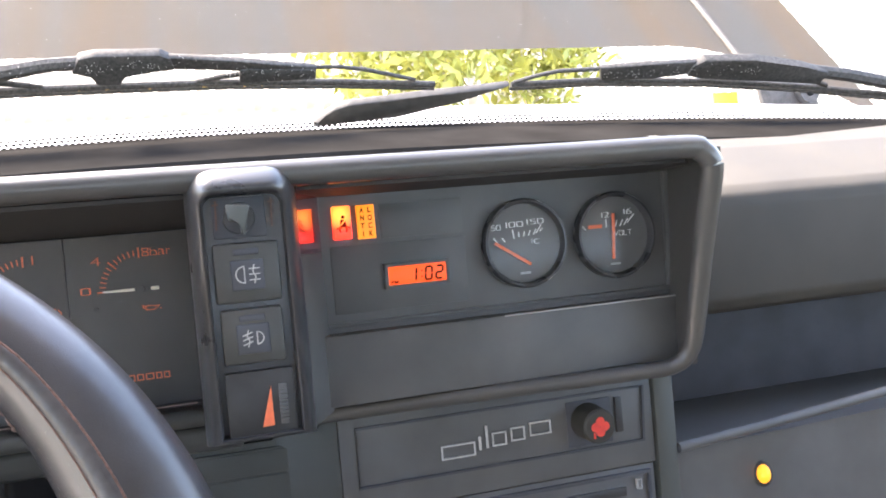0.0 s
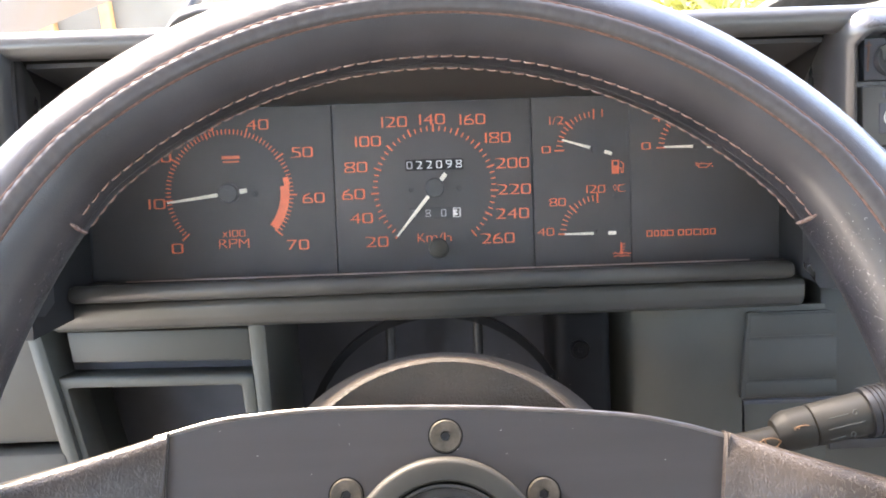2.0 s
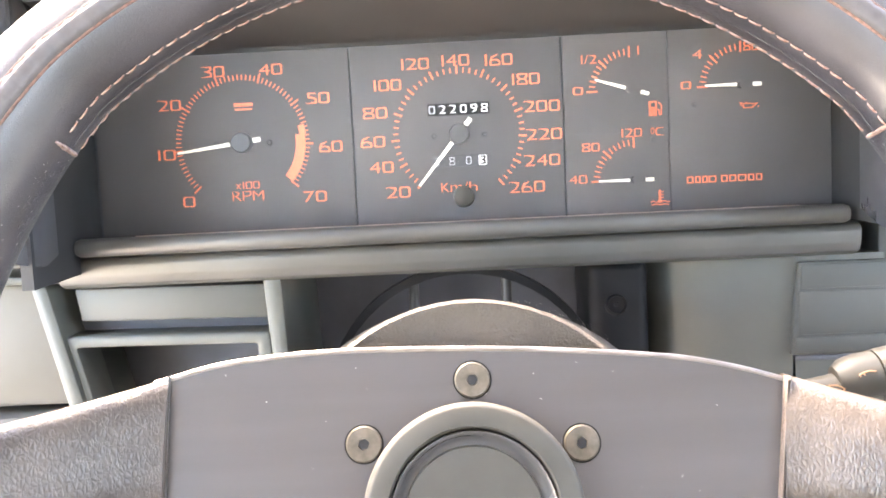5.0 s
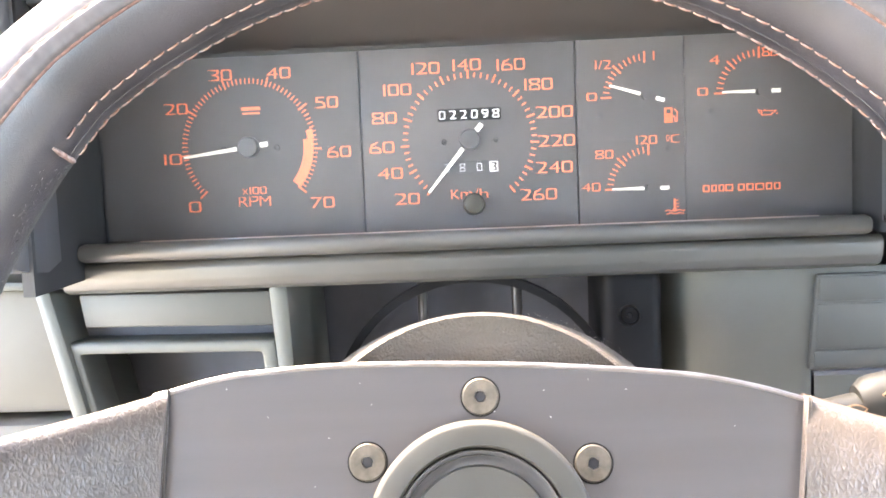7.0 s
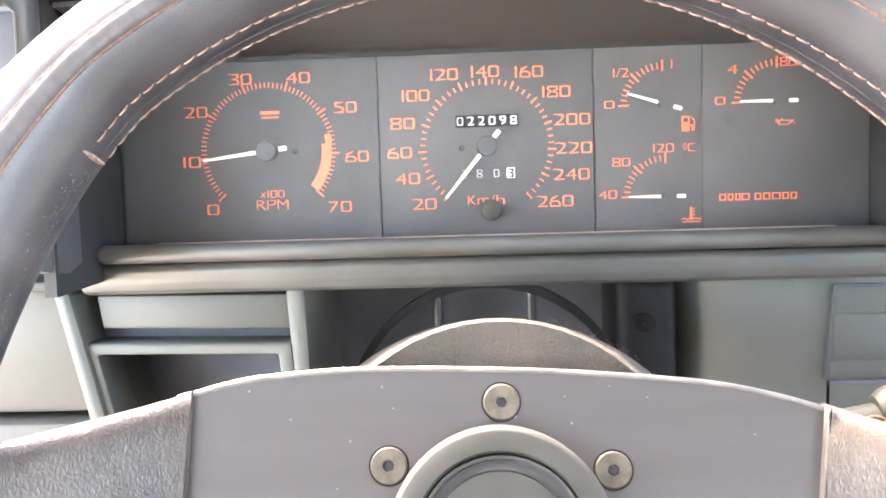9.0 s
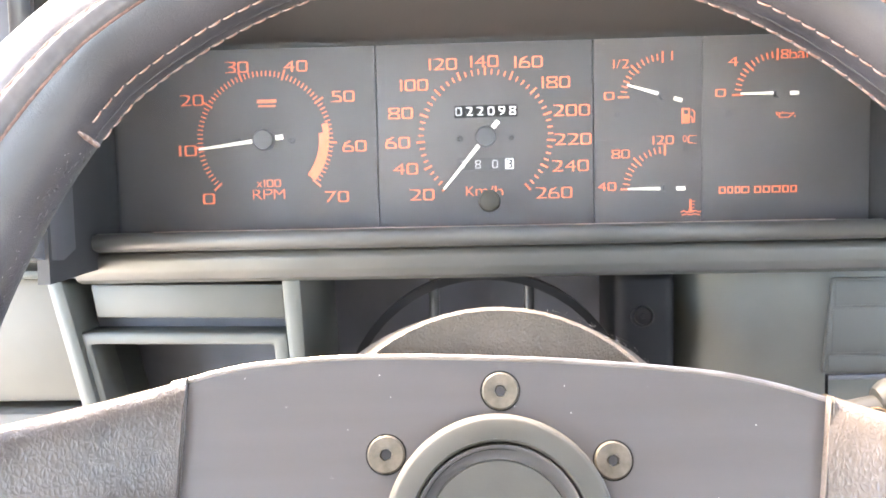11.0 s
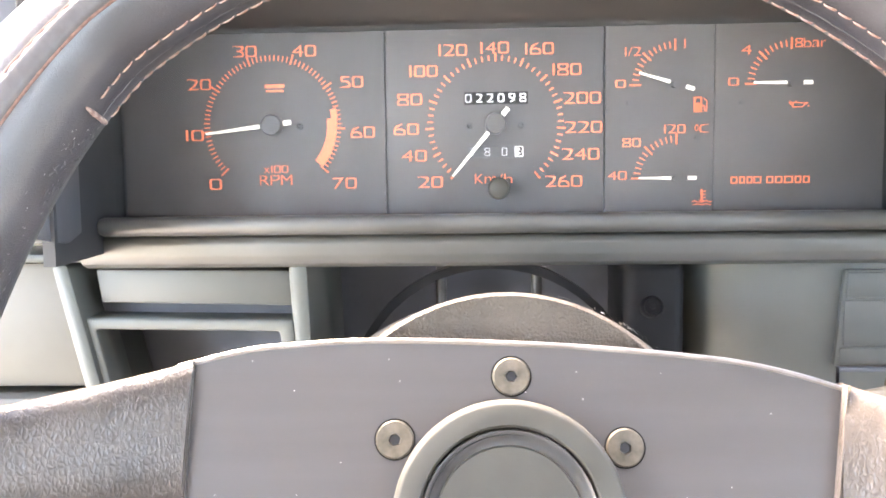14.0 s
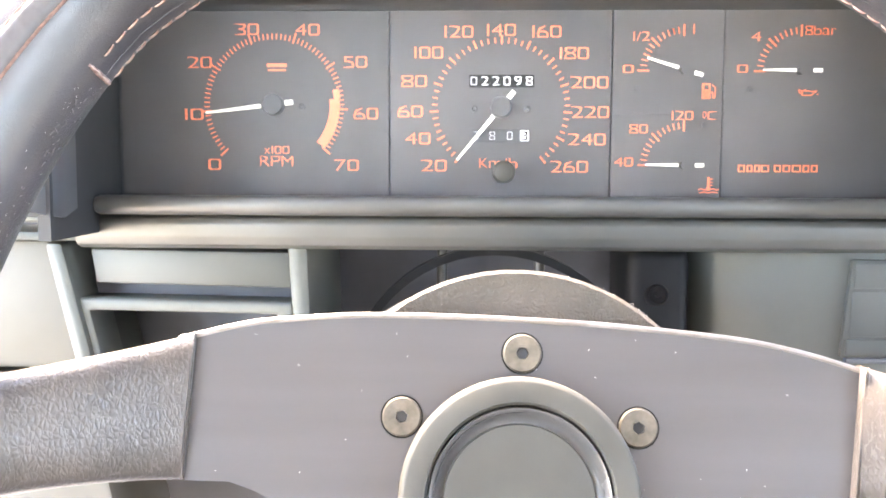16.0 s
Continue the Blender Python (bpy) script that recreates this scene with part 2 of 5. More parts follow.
# pale base colour stands for the highlight along the lens edge
LENSGLINT = mat("painted lens glint", (0.45, 0.36, 0.33), 0.14, var=0.1, scale=60, spec=0.9, coat=1.0)
LENS = clear("clear instrument lens", 0.02, 0.6)
SCREEN = clear("windscreen glass", 0.05, 0.02)
FACE = clear("gauge glass", 0.02, 0.12)

# ---- building helpers ----
# All of the dashboard is laid out in its own frame: x to the right, y ahead, z up along the leaning dial faces.
DASH = pose(0, 0, 0.95, -16, 0, 0)
BASES = {}


def thing(name, label, category, base=(0, 0, 0), group="", kind=""):
    e = new(name)
    e.matrix_basis = DASH @ Matrix.Translation(base)
    e.empty_display_size = 0.01
    BASES[e.name] = Vector(base)
    return tagged(e, label, category, group, kind)


def finish(bm, name, material, base, angle=38):
    bmesh.ops.recalc_face_normals(bm, faces=bm.faces[:])
    bm.transform(Matrix.Translation(-Vector(base)))
    me = bpy.data.meshes.new(name)
    bm.to_mesh(me)
    bm.free()
    me.materials.append(material)
    me.polygons.foreach_set("use_smooth", [True] * len(me.polygons))
    me.set_sharp_from_angle(angle=radians(angle))
    return me


def root_of(ob):
    while ob.parent:
        ob = ob.parent
    return ob


def part(name, bm, material, parent, label="", angle=38):
    ob = new(name, finish(bm, name, material, BASES[root_of(parent).name], angle))
    ob.parent = parent
    return tagged(ob, label)


def solo(name, bm, material, label, category, kind="", base=(0, 0, 0), group="", angle=38):
    ob = new(name, finish(bm, name, material, base, angle))
    ob.matrix_basis = DASH @ Matrix.Translation(base)
    BASES[ob.name] = Vector(base)
    return tagged(ob, label, category, group, kind)


def bev(bm, r, seg=2):
    if r:
        bmesh.ops.bevel(bm, geom=bm.edges[:], offset=r, segments=seg, profile=0.5, affect="EDGES", clamp_overlap=True)
    return bm


def box(x0, x1, y0, y1, z0, z1, r=0.0, seg=2):
    bm = bmesh.new()
    bmesh.ops.create_cube(bm, size=1)
    bm.transform(Matrix.Translation(((x0 + x1) / 2, (y0 + y1) / 2, (z0 + z1) / 2)) @ Matrix.Diagonal((x1 - x0, y1 - y0, z1 - z0, 1)))
    return bev(bm, r, seg)


def merge(*parts):
    out = bmesh.new()
    for p in parts:
        me = bpy.data.meshes.new("tmp")
        p.to_mesh(me)
        out.from_mesh(me)
        bpy.data.meshes.remove(me)
        p.free()
    return out


def prism(points, y0, y1, r=0.0, seg=2):
    """A polygon of (x, z) points, pulled from y0 to y1."""
    bm = bmesh.new()
    a = [bm.verts.new((x, y0, z)) for x, z in points]
    b = [bm.verts.new((x, y1, z)) for x, z in points]
    bm.faces.new(a), bm.faces.new(b[::-1])
    for i in range(len(a)):
        j = (i + 1) % len(a)
        bm.faces.new((a[i], b[i], b[j], a[j]))
    return bev(bm, r, seg)


def along(points, x0, x1, r=0.0, seg=2):
    """A closed profile of (y, z) points, pulled from x0 to x1."""
    bm = bmesh.new()
    a = [bm.verts.new((x0, y, z)) for y, z in points]
    b = [bm.verts.new((x1, y, z)) for y, z in points]
    bm.faces.new(a), bm.faces.new(b[::-1])
    for i in range(len(a)):
        j = (i + 1) % len(a)
        bm.faces.new((a[i], b[i], b[j], a[j]))
    return bev(bm, r, seg)


def frame_of(c, n, up=(0, 0, 1)):
    n = Vector(n).normalized()
    u = Vector(up).cross(n).normalized()
    v = n.cross(u)
    return Matrix((u, v, n)).transposed().to_4x4() @ Matrix.Translation((0, 0, 0)) if c is None else Matrix.Translation(c) @ Matrix((u, v, n)).transposed().to_4x4()


def lathe(profile, m, n=48, close=False):
    """Turns (radius, height) points round the z axis of m."""
    bm = bmesh.new()
    rings = []
    for r, h in profile:
        if r < 1e-6:
            rings.append([bm.verts.new(m @ Vector((0, 0, h)))])
        else:
            rings.append([bm.verts.new(m @ Vector((r * math.cos(2 * math.pi * i / n), r * math.sin(2 * math.pi * i / n), h))) for i in range(n)])
    for a, b in zip(rings, rings[1:] + ([rings[0]] if close else [])):
        for i in range(n):
            j = (i + 1) % n
            quad = [a[i % len(a)], a[j % len(a)], b[j % len(b)], b[i % len(b)]]
            quad = list(dict.fromkeys(quad))
            if len(quad) > 2:
                bm.faces.new(quad)
    return bm


def rod(p0, p1, r0, r1=None, n=12, cap=True):
    p0, p1 = Vector(p0), Vector(p1)
    r1 = r0 if r1 is None else r1
    d = p1 - p0
    up = (0, 0, 1) if abs(d.normalized().z) < 0.9 else (0, 1, 0)
    m = frame_of(p0, d, up)
    prof = [(r0, 0), (r1, d.length)]
    if cap:
        prof = [(0, 0)] + prof + [(0, d.length)]
    return lathe(prof, m, n)


def tube(points, r, n=8, radii=None):
    """A round bar along points."""
    bm = bmesh.new()
    rings, pts = [], [Vector(p) for p in points]
    for k, p in enumerate(pts):
        d = (pts[min(k + 1, len(pts) - 1)] - pts[max(k - 1, 0)]).normalized()
        up = Vector((0, 0, 1)) if abs(d.z) < 0.95 else Vector((0, 1, 0))
        u = up.cross(d).normalized()
        v = d.cross(u)
        q = radii[k] if radii else r
        rings.append([bm.verts.new(p + u * q * math.cos(2 * math.pi * i / n) + v * q * math.sin(2 * math.pi * i / n)) for i in range(n)])
    for a, b in zip(rings, rings[1:]):
        for i in range(n):
            j = (i + 1) % n
            bm.faces.new((a[i], a[j], b[j], b[i]))
    bm.faces.new(rings[0]), bm.faces.new(rings[-1][::-1])
    return bm


def strip(points, w, y, m=None, depth=0.0003):
    """A flat printed line of width w through (x, z) points, on the plane y."""
    bm = bmesh.new()
    for (x0, z0), (x1, z1) in zip(points, points[1:]):
        d = Vector((x1 - x0, z1 - z0)).normalized()
        e = Vector((-d.y, d.x)) * w / 2
        q = [(x0 - d.x * w / 4 + e.x, z0 - d.y * w / 4 + e.y), (x1 + d.x * w / 4 + e.x, z1 + d.y * w / 4 + e.y), (x1 + d.x * w / 4 - e.x, z1 + d.y * w / 4 - e.y), (x0 - d.x * w / 4 - e.x, z0 - d.y * w / 4 - e.y)]
        s = prism(q, y - depth, y)
        me = bpy.data.meshes.new("tmp")
        s.to_mesh(me)
        s.free()
        bm.from_mesh(me)
        bpy.data.meshes.remove(me)
    return bm


def arc(cx, cz, r, a0, a1, n=16):
    return [(cx + r * math.cos(radians(a0 + (a1 - a0) * i / n)), cz + r * math.sin(radians(a0 + (a1 - a0) * i / n))) for i in range(n + 1)]


ROUND, NARROW = set("0235689CDORSPbaegopqU"), {"1": 0.36, "I": 0.24, "/": 0.55, "m": 1.45, "M": 1.25, "x": 0.85, "\u00b0": 0.42, "r": 0.6, " ": 0.6}


def glyph(ch, weight):
    """One letter of Blender's own font in a unit box, its bowls pressed towards squares as on old dials."""
    cu = bpy.data.curves.new("tmp", "FONT")
    cu.body, cu.extrude, cu.offset = ch, 0.01, weight
    ob = bpy.data.objects.new("tmp", cu)
    me = bpy.data.meshes.new_from_object(ob)
    bm = bmesh.new()
    bm.from_mesh(me)
    bpy.data.objects.remove(ob)
    bpy.data.curves.remove(cu)
    bpy.data.meshes.remove(me)
    bmesh.ops.remove_doubles(bm, verts=bm.verts[:], dist=1e-5)
    xs, ys = [v.co.x for v in bm.verts], [v.co.y for v in bm.verts]
    low, high = (min(ys), max(ys)) if ch not in "mxar" else (min(ys), max(ys) * 1.36)
    for v in bm.verts:
        u, w = 2 * (v.co.x - min(xs)) / (max(xs) - min(xs)) - 1, 2 * (v.co.y - low) / (high - low) - 1
        flat = (ch == "2" and w < -0.55) or (ch == "5" and w > 0.55)
        if ch in ROUND and not flat and math.hypot(u, w) > 0.05:
            t = math.atan2(w, u)
            k = (abs(math.cos(t)) ** 5 + abs(math.sin(t)) ** 5) ** -0.2
            u, w = max(-1.0, min(1.0, u * k)), max(-1.0, min(1.0, w * k))
        if ch == "\u00b0":
            w = 0.2 + 0.8 * w
        v.co.x, v.co.y = u / 2, w / 2
    return bm


def lettering(body, cx, cz, w, h, y, weight=-0.012):
    """Wide letters fitted to w by h round (cx, cz), standing on the plane y."""
    widths = [NARROW.get(c, 1.0) for c in body]
    unit = w / (sum(widths) + 0.17 * (len(body) - 1))
    x, out = cx - w / 2, []
    for c, k in zip(body, widths):
        if c != " ":
            g = glyph(c, weight)
            for v in g.verts:
                v.co = Vector((x + (v.co.x * (0.5 if c == "1" else 1.0) + 0.5) * k * unit, y - 0.00015 - v.co.z * 0.01, cz + v.co.y * h))
            out.append(g)
        x += (k + 0.17) * unit
    return merge(*out)


def ticks(cx, cz, values, angle_of, r0, r1, w, y):
    out = []
    for v in values:
        a = radians(angle_of(v))
        c, s = math.cos(a), math.sin(a)
        out.append(strip([(cx + r0 * c, cz + r0 * s), (cx + r1 * c, cz + r1 * s)], w, y))
    return merge(*out)


# ---- dashboard ----
def smooth(points, n=5):
    """Points on a smooth line through the given ones."""
    v = [Vector(p) for p in points]
    out = []
    for i in range(len(v) - 1):
        a, b, c, d = v[max(i - 1, 0)], v[i], v[i + 1], v[min(i + 2, len(v) - 1)]
        for k in range(n):
            f = k / n
            out.append(tuple(0.5 * (2 * b + (c - a) * f + (2 * a - 5 * b + 4 * c - d) * f * f + (3 * b - a - 3 * c + d) * f ** 3)))
    return out + [tuple(v[-1])]


def slab(points, z0, z1, r=0.0, seg=2):
    """A polygon of (x, y) points, pulled from z0 to z1."""
    bm = bmesh.new()
    a = [bm.verts.new((x, y, z0)) for x, y in points]
    b = [bm.verts.new((x, y, z1)) for x, y in points]
    bm.faces.new(a), bm.faces.new(b[::-1])
    for i in range(len(a)):
        j = (i + 1) % len(a)
        bm.faces.new((a[i], b[i], b[j], a[j]))
    return bev(bm, r, seg)


def ring_frame(outer, inner, y0, y1, r=0.0):
    """A flat frame between two polygons of (x, z) points with as many corners each."""
    bm = bmesh.new()
    n = len(outer)
    v = [[bm.verts.new((x, y, z)) for x, z in pts] for pts, y in ((outer, y0), (inner, y0), (inner, y1), (outer, y1))]
    for a, b in zip(v, v[1:] + v[:1]):
        for i in range(n):
            j = (i + 1) % n
            bm.faces.new((a[i], a[j], b[j], b[i]))
    return bev(bm, r, 2)


dash = thing("dashboard", "dark grey moulded plastic car dashboard with a long binnacle hood", "dashboard", kind="structure")


def pad_sheet():
    bm = bmesh.new()
    rows = []
    for i in range(57):
        x = -0.75 + i * 0.035
        yb, zb = 0.215 - 0.24 * (x - 0.2) ** 2, 0.1425 - 0.10 * (x - 0.2) ** 2
        rows.append([bm.verts.new((x, yb + dy, zb + dz)) for dy, dz in ((0.05, -0.03), (0.012, -0.004), (0, 0), (-0.05, -0.012), (-0.105, -0.030), (-0.112, -0.045), (-0.112, -0.10), (0.05, -0.10))])
    for a, b in zip(rows, rows[1:]):
        for k in range(8):
            j = (k + 1) % 8
            bm.faces.new((a[k], a[j], b[j], b[k]))
    return bm


part("top_pad", pad_sheet(), PAD, dash, "dark padded dash top below the windscreen")
hood_profile = [(-0.0850, 0.0840), (-0.082, 0.0872), (-0.073, 0.0890), (-0.03, 0.0925), (0.13, 0.112), (0.13, 0.10), (0.006, 0.080), (0.006, 0.0765), (-0.077, 0.0785), (-0.083, 0.0790)]
part("binnacle_hood", along(hood_profile, -0.42, 0.364, 0.001), PAD, dash)
lip = [(-0.42, -0.0825, 0.0834), (-0.2, -0.0825, 0.0834), (0.1, -0.0825, 0.0832), (0.30, -0.0835, 0.0828), (0.354, -0.0855, 0.0826), (0.362, -0.0862, 0.0805), (0.3665, -0.086, 0.0755), (0.3675, -0.084, 0.068), (0.3680, -0.070, 0.030), (0.3685, -0.058, -0.006), (0.3665, -0.054, -0.017), (0.361, -0.0515, -0.0225), (0.350, -0.048, -0.0245), (0.30, -0.042, -0.0250), (0.24, -0.037, -0.0252), (0.172, -0.034, -0.0252)]
lip_radii = [0.0054] * 8 + [0.0052, 0.0048, 0.0045, 0.0042, 0.004, 0.004, 0.004, 0.004]
def smooth_radii(r, n):
    return [(r[k] + (r[k + 1] - r[k]) * f / n,) for k in range(len(r) - 1) for f in range(n)] + [(r[-1],)]


part("binnacle_lip", tube(smooth(lip, 4), 0.0056, 16, [r for r, in smooth_radii(lip_radii, 4)]), HOOD, dash, "rounded lip of the binnacle, shiny along its top")
wall = bmesh.new()
rows = [[wall.verts.new((x0 + (x1 - x0) * f, y, z)) for f in (0, 1)] for (y, z, x0, x1) in ((-0.0845, 0.082, 0.364, 0.3735), (-0.0825, 0.066, 0.364, 0.3735), (-0.055, -0.010, 0.365, 0.3735), (-0.050, -0.024, 0.365, 0.3735), (0.0, -0.024, 0.385, 0.391), (0.0, 0.098, 0.385, 0.391))]
for a, b in zip(rows, rows[1:] + rows[:1]):
    wall.faces.new((a[0], a[1], b[1], b[0]))
wall.faces.new([r[0] for r in rows]), wall.faces.new([r[1] for r in rows][::-1])
part("binnacle_side", wall, HOOD, dash)
part("hood_liner", along([(-0.0755, 0.0780), (0.004, 0.0760), (0.004, 0.0745), (-0.0755, 0.0765)], 0.179, 0.3640), LINER, dash, "matt dark underside of the hood")
part("hood_liner", along([(-0.0755, 0.0780), (0.004, 0.0700), (0.004, 0.0672), (-0.0755, 0.0762)], -0.179, 0.1350), LINER, dash)
part("hood_corner", slab([(0.360, -0.078), (0.3710, -0.078), (0.3885, -0.002), (0.3885, 0.13), (0.360, 0.13)], 0.0755, 0.0860), HOOD, dash)
# slant chosen so the lamp's reflection shows in the opening camera view
part("recess_cheek", slab([(0.1772, -0.0690), (0.1918, -0.0345), (0.1918, 0.0), (0.168, 0.0), (0.168, -0.0690)], 0.0500, 0.078), POLISHED, dash, "mirror-like slanting cheek, tinted red for the warning lamp's reflection", 4)
part("recess_cheek", slab([(0.1772, -0.0690), (0.1918, -0.0345), (0.1918, 0.0), (0.168, 0.0), (0.168, -0.0690)], -0.0235, 0.0498), PLASTIC, dash)
part("backing", box(0.165, 0.386, 0.0, 0.03, -0.30, 0.09), DARK, dash)
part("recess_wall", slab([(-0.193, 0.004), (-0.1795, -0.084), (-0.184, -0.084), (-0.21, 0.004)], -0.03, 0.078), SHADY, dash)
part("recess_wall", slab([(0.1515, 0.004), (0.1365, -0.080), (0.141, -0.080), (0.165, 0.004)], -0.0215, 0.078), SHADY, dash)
part("recess_back", box(-0.21, 0.165, 0.005, 0.012, -0.036, 0.09), DARK, dash)
part("padded_rail", merge(tube([(x, -0.035, -0.0183) for x in (-0.1868, -0.1862, -0.1845, -0.05, 0.1388, 0.1405, 0.1411)], 0.0041, 20, [0.0015, 0.0032, 0.0040, 0.0041, 0.0040, 0.0032, 0.0015]), box(-0.1850, 0.1390, -0.034, 0.003, -0.0215, -0.0168, 0.001)), RAIL, dash, "rounded rail below the dials")
ledge = along([(0.01, -0.0222), (-0.0250, -0.0224), (-0.0290, -0.0236), (-0.0302, -0.0262), (-0.0296, -0.0315), (-0.0276, -0.0352), (-0.0235, -0.0369), (0.01, -0.0369)], -0.1990, 0.1490, 0.0008)
part("ledge", ledge, RAIL, dash)
part("strip_panel", prism([(-0.1978, -0.0378), (-0.1110, -0.0388), (-0.1100, -0.0544), (-0.1956, -0.0527)], -0.018, 0.02, 0.0012), INSET, dash)
part("recess_back", box(-0.33, 0.20, 0.060, 0.068, -0.30, -0.03), DARK, dash)
part("gap_back", box(-0.21, -0.108, -0.004, 0.02, -0.0605, -0.053), DARK, dash)
tray_out = [(-0.2025, -0.0588), (-0.1092, -0.0602), (-0.1035, -0.135), (-0.1870, -0.135)]
tray_in = [(-0.1968, -0.0641), (-0.1152, -0.0652), (-0.1095, -0.129), (-0.1815, -0.129)]
part("cubby_frame", ring_frame(tray_out, tray_in, -0.022, 0.0, 0.0014), LOWER, dash, "grey frame of an open cubby hole")
part("cubby_liner", box(-0.21, -0.107, 0.030, 0.034, -0.14, -0.055), DARK, dash)
part("divider", prism([(-0.1112, -0.0352), (-0.1022, -0.0356), (-0.0985, -0.14), (-0.1050, -0.14)], -0.022, 0.06, 0.0025), LOWER, dash)
part("slanted_bar", prism([(-0.2150, -0.0345), (-0.2068, -0.0348), (-0.1818, -0.14), (-0.1905, -0.14)], -0.025, 0.03, 0.0028), LOWER, dash)
part("side_panel", prism([(-0.40, -0.034), (-0.2125, -0.034), (-0.1990, -0.0905), (-0.40, -0.0905)], -0.020, 0.03, 0.003), PALEDASH, dash)
part("side_panel", prism([(-0.40, -0.0935), (-0.1985, -0.0935), (-0.175, -0.20), (-0.40, -0.20)], -0.026, 0.03, 0.003), PALEDASH, dash)
part("ledge_end", box(-0.40, -0.1840, -0.029, 0.03, -0.0338, -0.0298, 0.0016), LOWER, dash)
part("vent_frame", ring_frame([(-0.2600, -0.0020), (-0.2045, -0.0060), (-0.2045, -0.0262), (-0.2600, -0.0262)], [(-0.2560, -0.0060), (-0.2085, -0.0090), (-0.2085, -0.0225), (-0.2560, -0.0225)], -0.030, -0.018, 0.0016), LOWER, dash)
part("vent_back", box(-0.258, -0.207, -0.022, -0.018, -0.0245, -0.006), DARK, dash)
part("column_panel", slab(smooth([(0.0625, 0.061), (0.0645, 0.042), (0.0700, 0.024), (0.0800, 0.008), (0.0940, -0.0050), (0.112, -0.0130), (0.134, -0.0172), (0.165, -0.0182), (0.20, -0.0182)], 4) + [(0.20, 0.061)], -0.30, -0.0372, 0.0), LOWER, dash)
part("inset_panel", merge(prism([(0.1262, -0.0400), (0.20, -0.0400), (0.20, -0.0815), (0.1225, -0.0815)], -0.0194, -0.0165, 0.001), box(0.1270, 0.20, -0.0199, -0.0180, -0.052, -0.0412, 0.0006), box(0.1260, 0.20, -0.0199, -0.0180, -0.0725, -0.0530, 0.0006), box(0.1245, 0.20, -0.0199, -0.0180, -0.0808, -0.0735, 0.0006)), INSET, dash, "dark inset panel with fine grooves")
part("column_post", rod((-0.047, 0.03, -0.075), (-0.047, 0.03, -0.040), 0.0026), BLACK, dash)
part("column_post", rod((0.0, 0.03, -0.075), (0.0, 0.03, -0.040), 0.0026), BLACK, dash)
part("column_hood", lathe([(0.066, 0), (0.070, 0.0), (0.070, 0.01), (0.066, 0.01)], frame_of((-0.022, 0.022, -0.108), (0, -1, 0)), 48, True), LOCK, dash)

# centre panel, set forward of the dials as one block, shrunk to fit the first camera view
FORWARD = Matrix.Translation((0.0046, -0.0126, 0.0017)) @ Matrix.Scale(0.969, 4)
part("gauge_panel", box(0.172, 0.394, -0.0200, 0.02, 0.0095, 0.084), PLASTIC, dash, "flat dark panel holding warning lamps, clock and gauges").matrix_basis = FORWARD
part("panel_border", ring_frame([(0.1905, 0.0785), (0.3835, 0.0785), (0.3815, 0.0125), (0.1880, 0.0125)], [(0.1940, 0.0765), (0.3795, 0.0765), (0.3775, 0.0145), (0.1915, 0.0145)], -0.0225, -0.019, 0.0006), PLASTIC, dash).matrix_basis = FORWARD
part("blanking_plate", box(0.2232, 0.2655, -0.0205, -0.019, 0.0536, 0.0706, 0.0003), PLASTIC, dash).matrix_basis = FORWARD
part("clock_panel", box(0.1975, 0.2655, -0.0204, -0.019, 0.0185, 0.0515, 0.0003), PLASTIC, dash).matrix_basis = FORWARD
part("drawer_front", box(0.172, 0.3815, -0.0300, 0.0, -0.0240, 0.0098, 0.0011), PLASTIC, dash, "plain dark drawer front with a highlight painted along its edge").matrix_basis = FORWARD
# grey strip painted as the highlight on the drawer's top edge
part("drawer_glint", box(0.28, 0.3810, -0.0303, -0.0296, 0.0091, 0.0099, 0.0002), GREY, dash).matrix_basis = FORWARD
part("console_panel", slab([(0.192, -0.0290), (0.3575, -0.0290), (0.3575, 0.02), (0.192, 0.02)], -0.0765, -0.0245, 0.0006), PLASTIC, dash)
# darker plastic here puts shade on a slanted face that catches light
part("console_flank", slab([(0.162, -0.0175), (0.1918, -0.0287), (0.1918, 0.02), (0.162, 0.02)], -0.20, -0.0245, 0.0006), INSET, dash)
part("console_inset", ring_frame([(0.2, -0.0350), (0.3530, -0.0350), (0.3515, -0.0645), (0.2, -0.0645)], [(0.2, -0.0362), (0.3517, -0.0362), (0.3503, -0.0633), (0.2, -0.0633)], -0.0302, -0.0285), DARK, dash)
part("console_edge", along([(-0.0310, -0.0290), (0.03, -0.0290), (0.03, -0.20), (-0.0310, -0.20)], 0.3580, 0.3700, 0.0015), LOWER, dash)
part("heater_panel", slab([(0.192, -0.0285), (0.3560, -0.0285), (0.3560, 0.02), (0.192, 0.02)], -0.20, -0.0770, 0.0006), PLASTIC, dash)
part("heater_frame", ring_frame([(0.12, -0.0795), (0.3535, -0.0795), (0.3500, -0.15), (0.12, -0.15)], [(0.12, -0.0815), (0.3515, -0.0815), (0.3480, -0.148), (0.12, -0.148)], -0.0305, -0.0275, 0.0004), DARK, dash)
part("heater_slot", box(0.16, 0.3385, -0.0300, -0.0280, -0.0915, -0.0868, 0.0004), BLACK, dash)
part("heater_slot", box(0.16, 0.3365, -0.0300, -0.0280, -0.1045, -0.0998, 0.0004), BLACK, dash)
part("zero_mark", ring_frame([(0.3445, -0.0838), (0.3472, -0.0838), (0.3472, -0.0890), (0.3445, -0.0890)], [(0.3451, -0.0845), (0.3466, -0.0845), (0.3466, -0.0883), (0.3451, -0.0883)], -0.0308, -0.0280), GREY, dash)
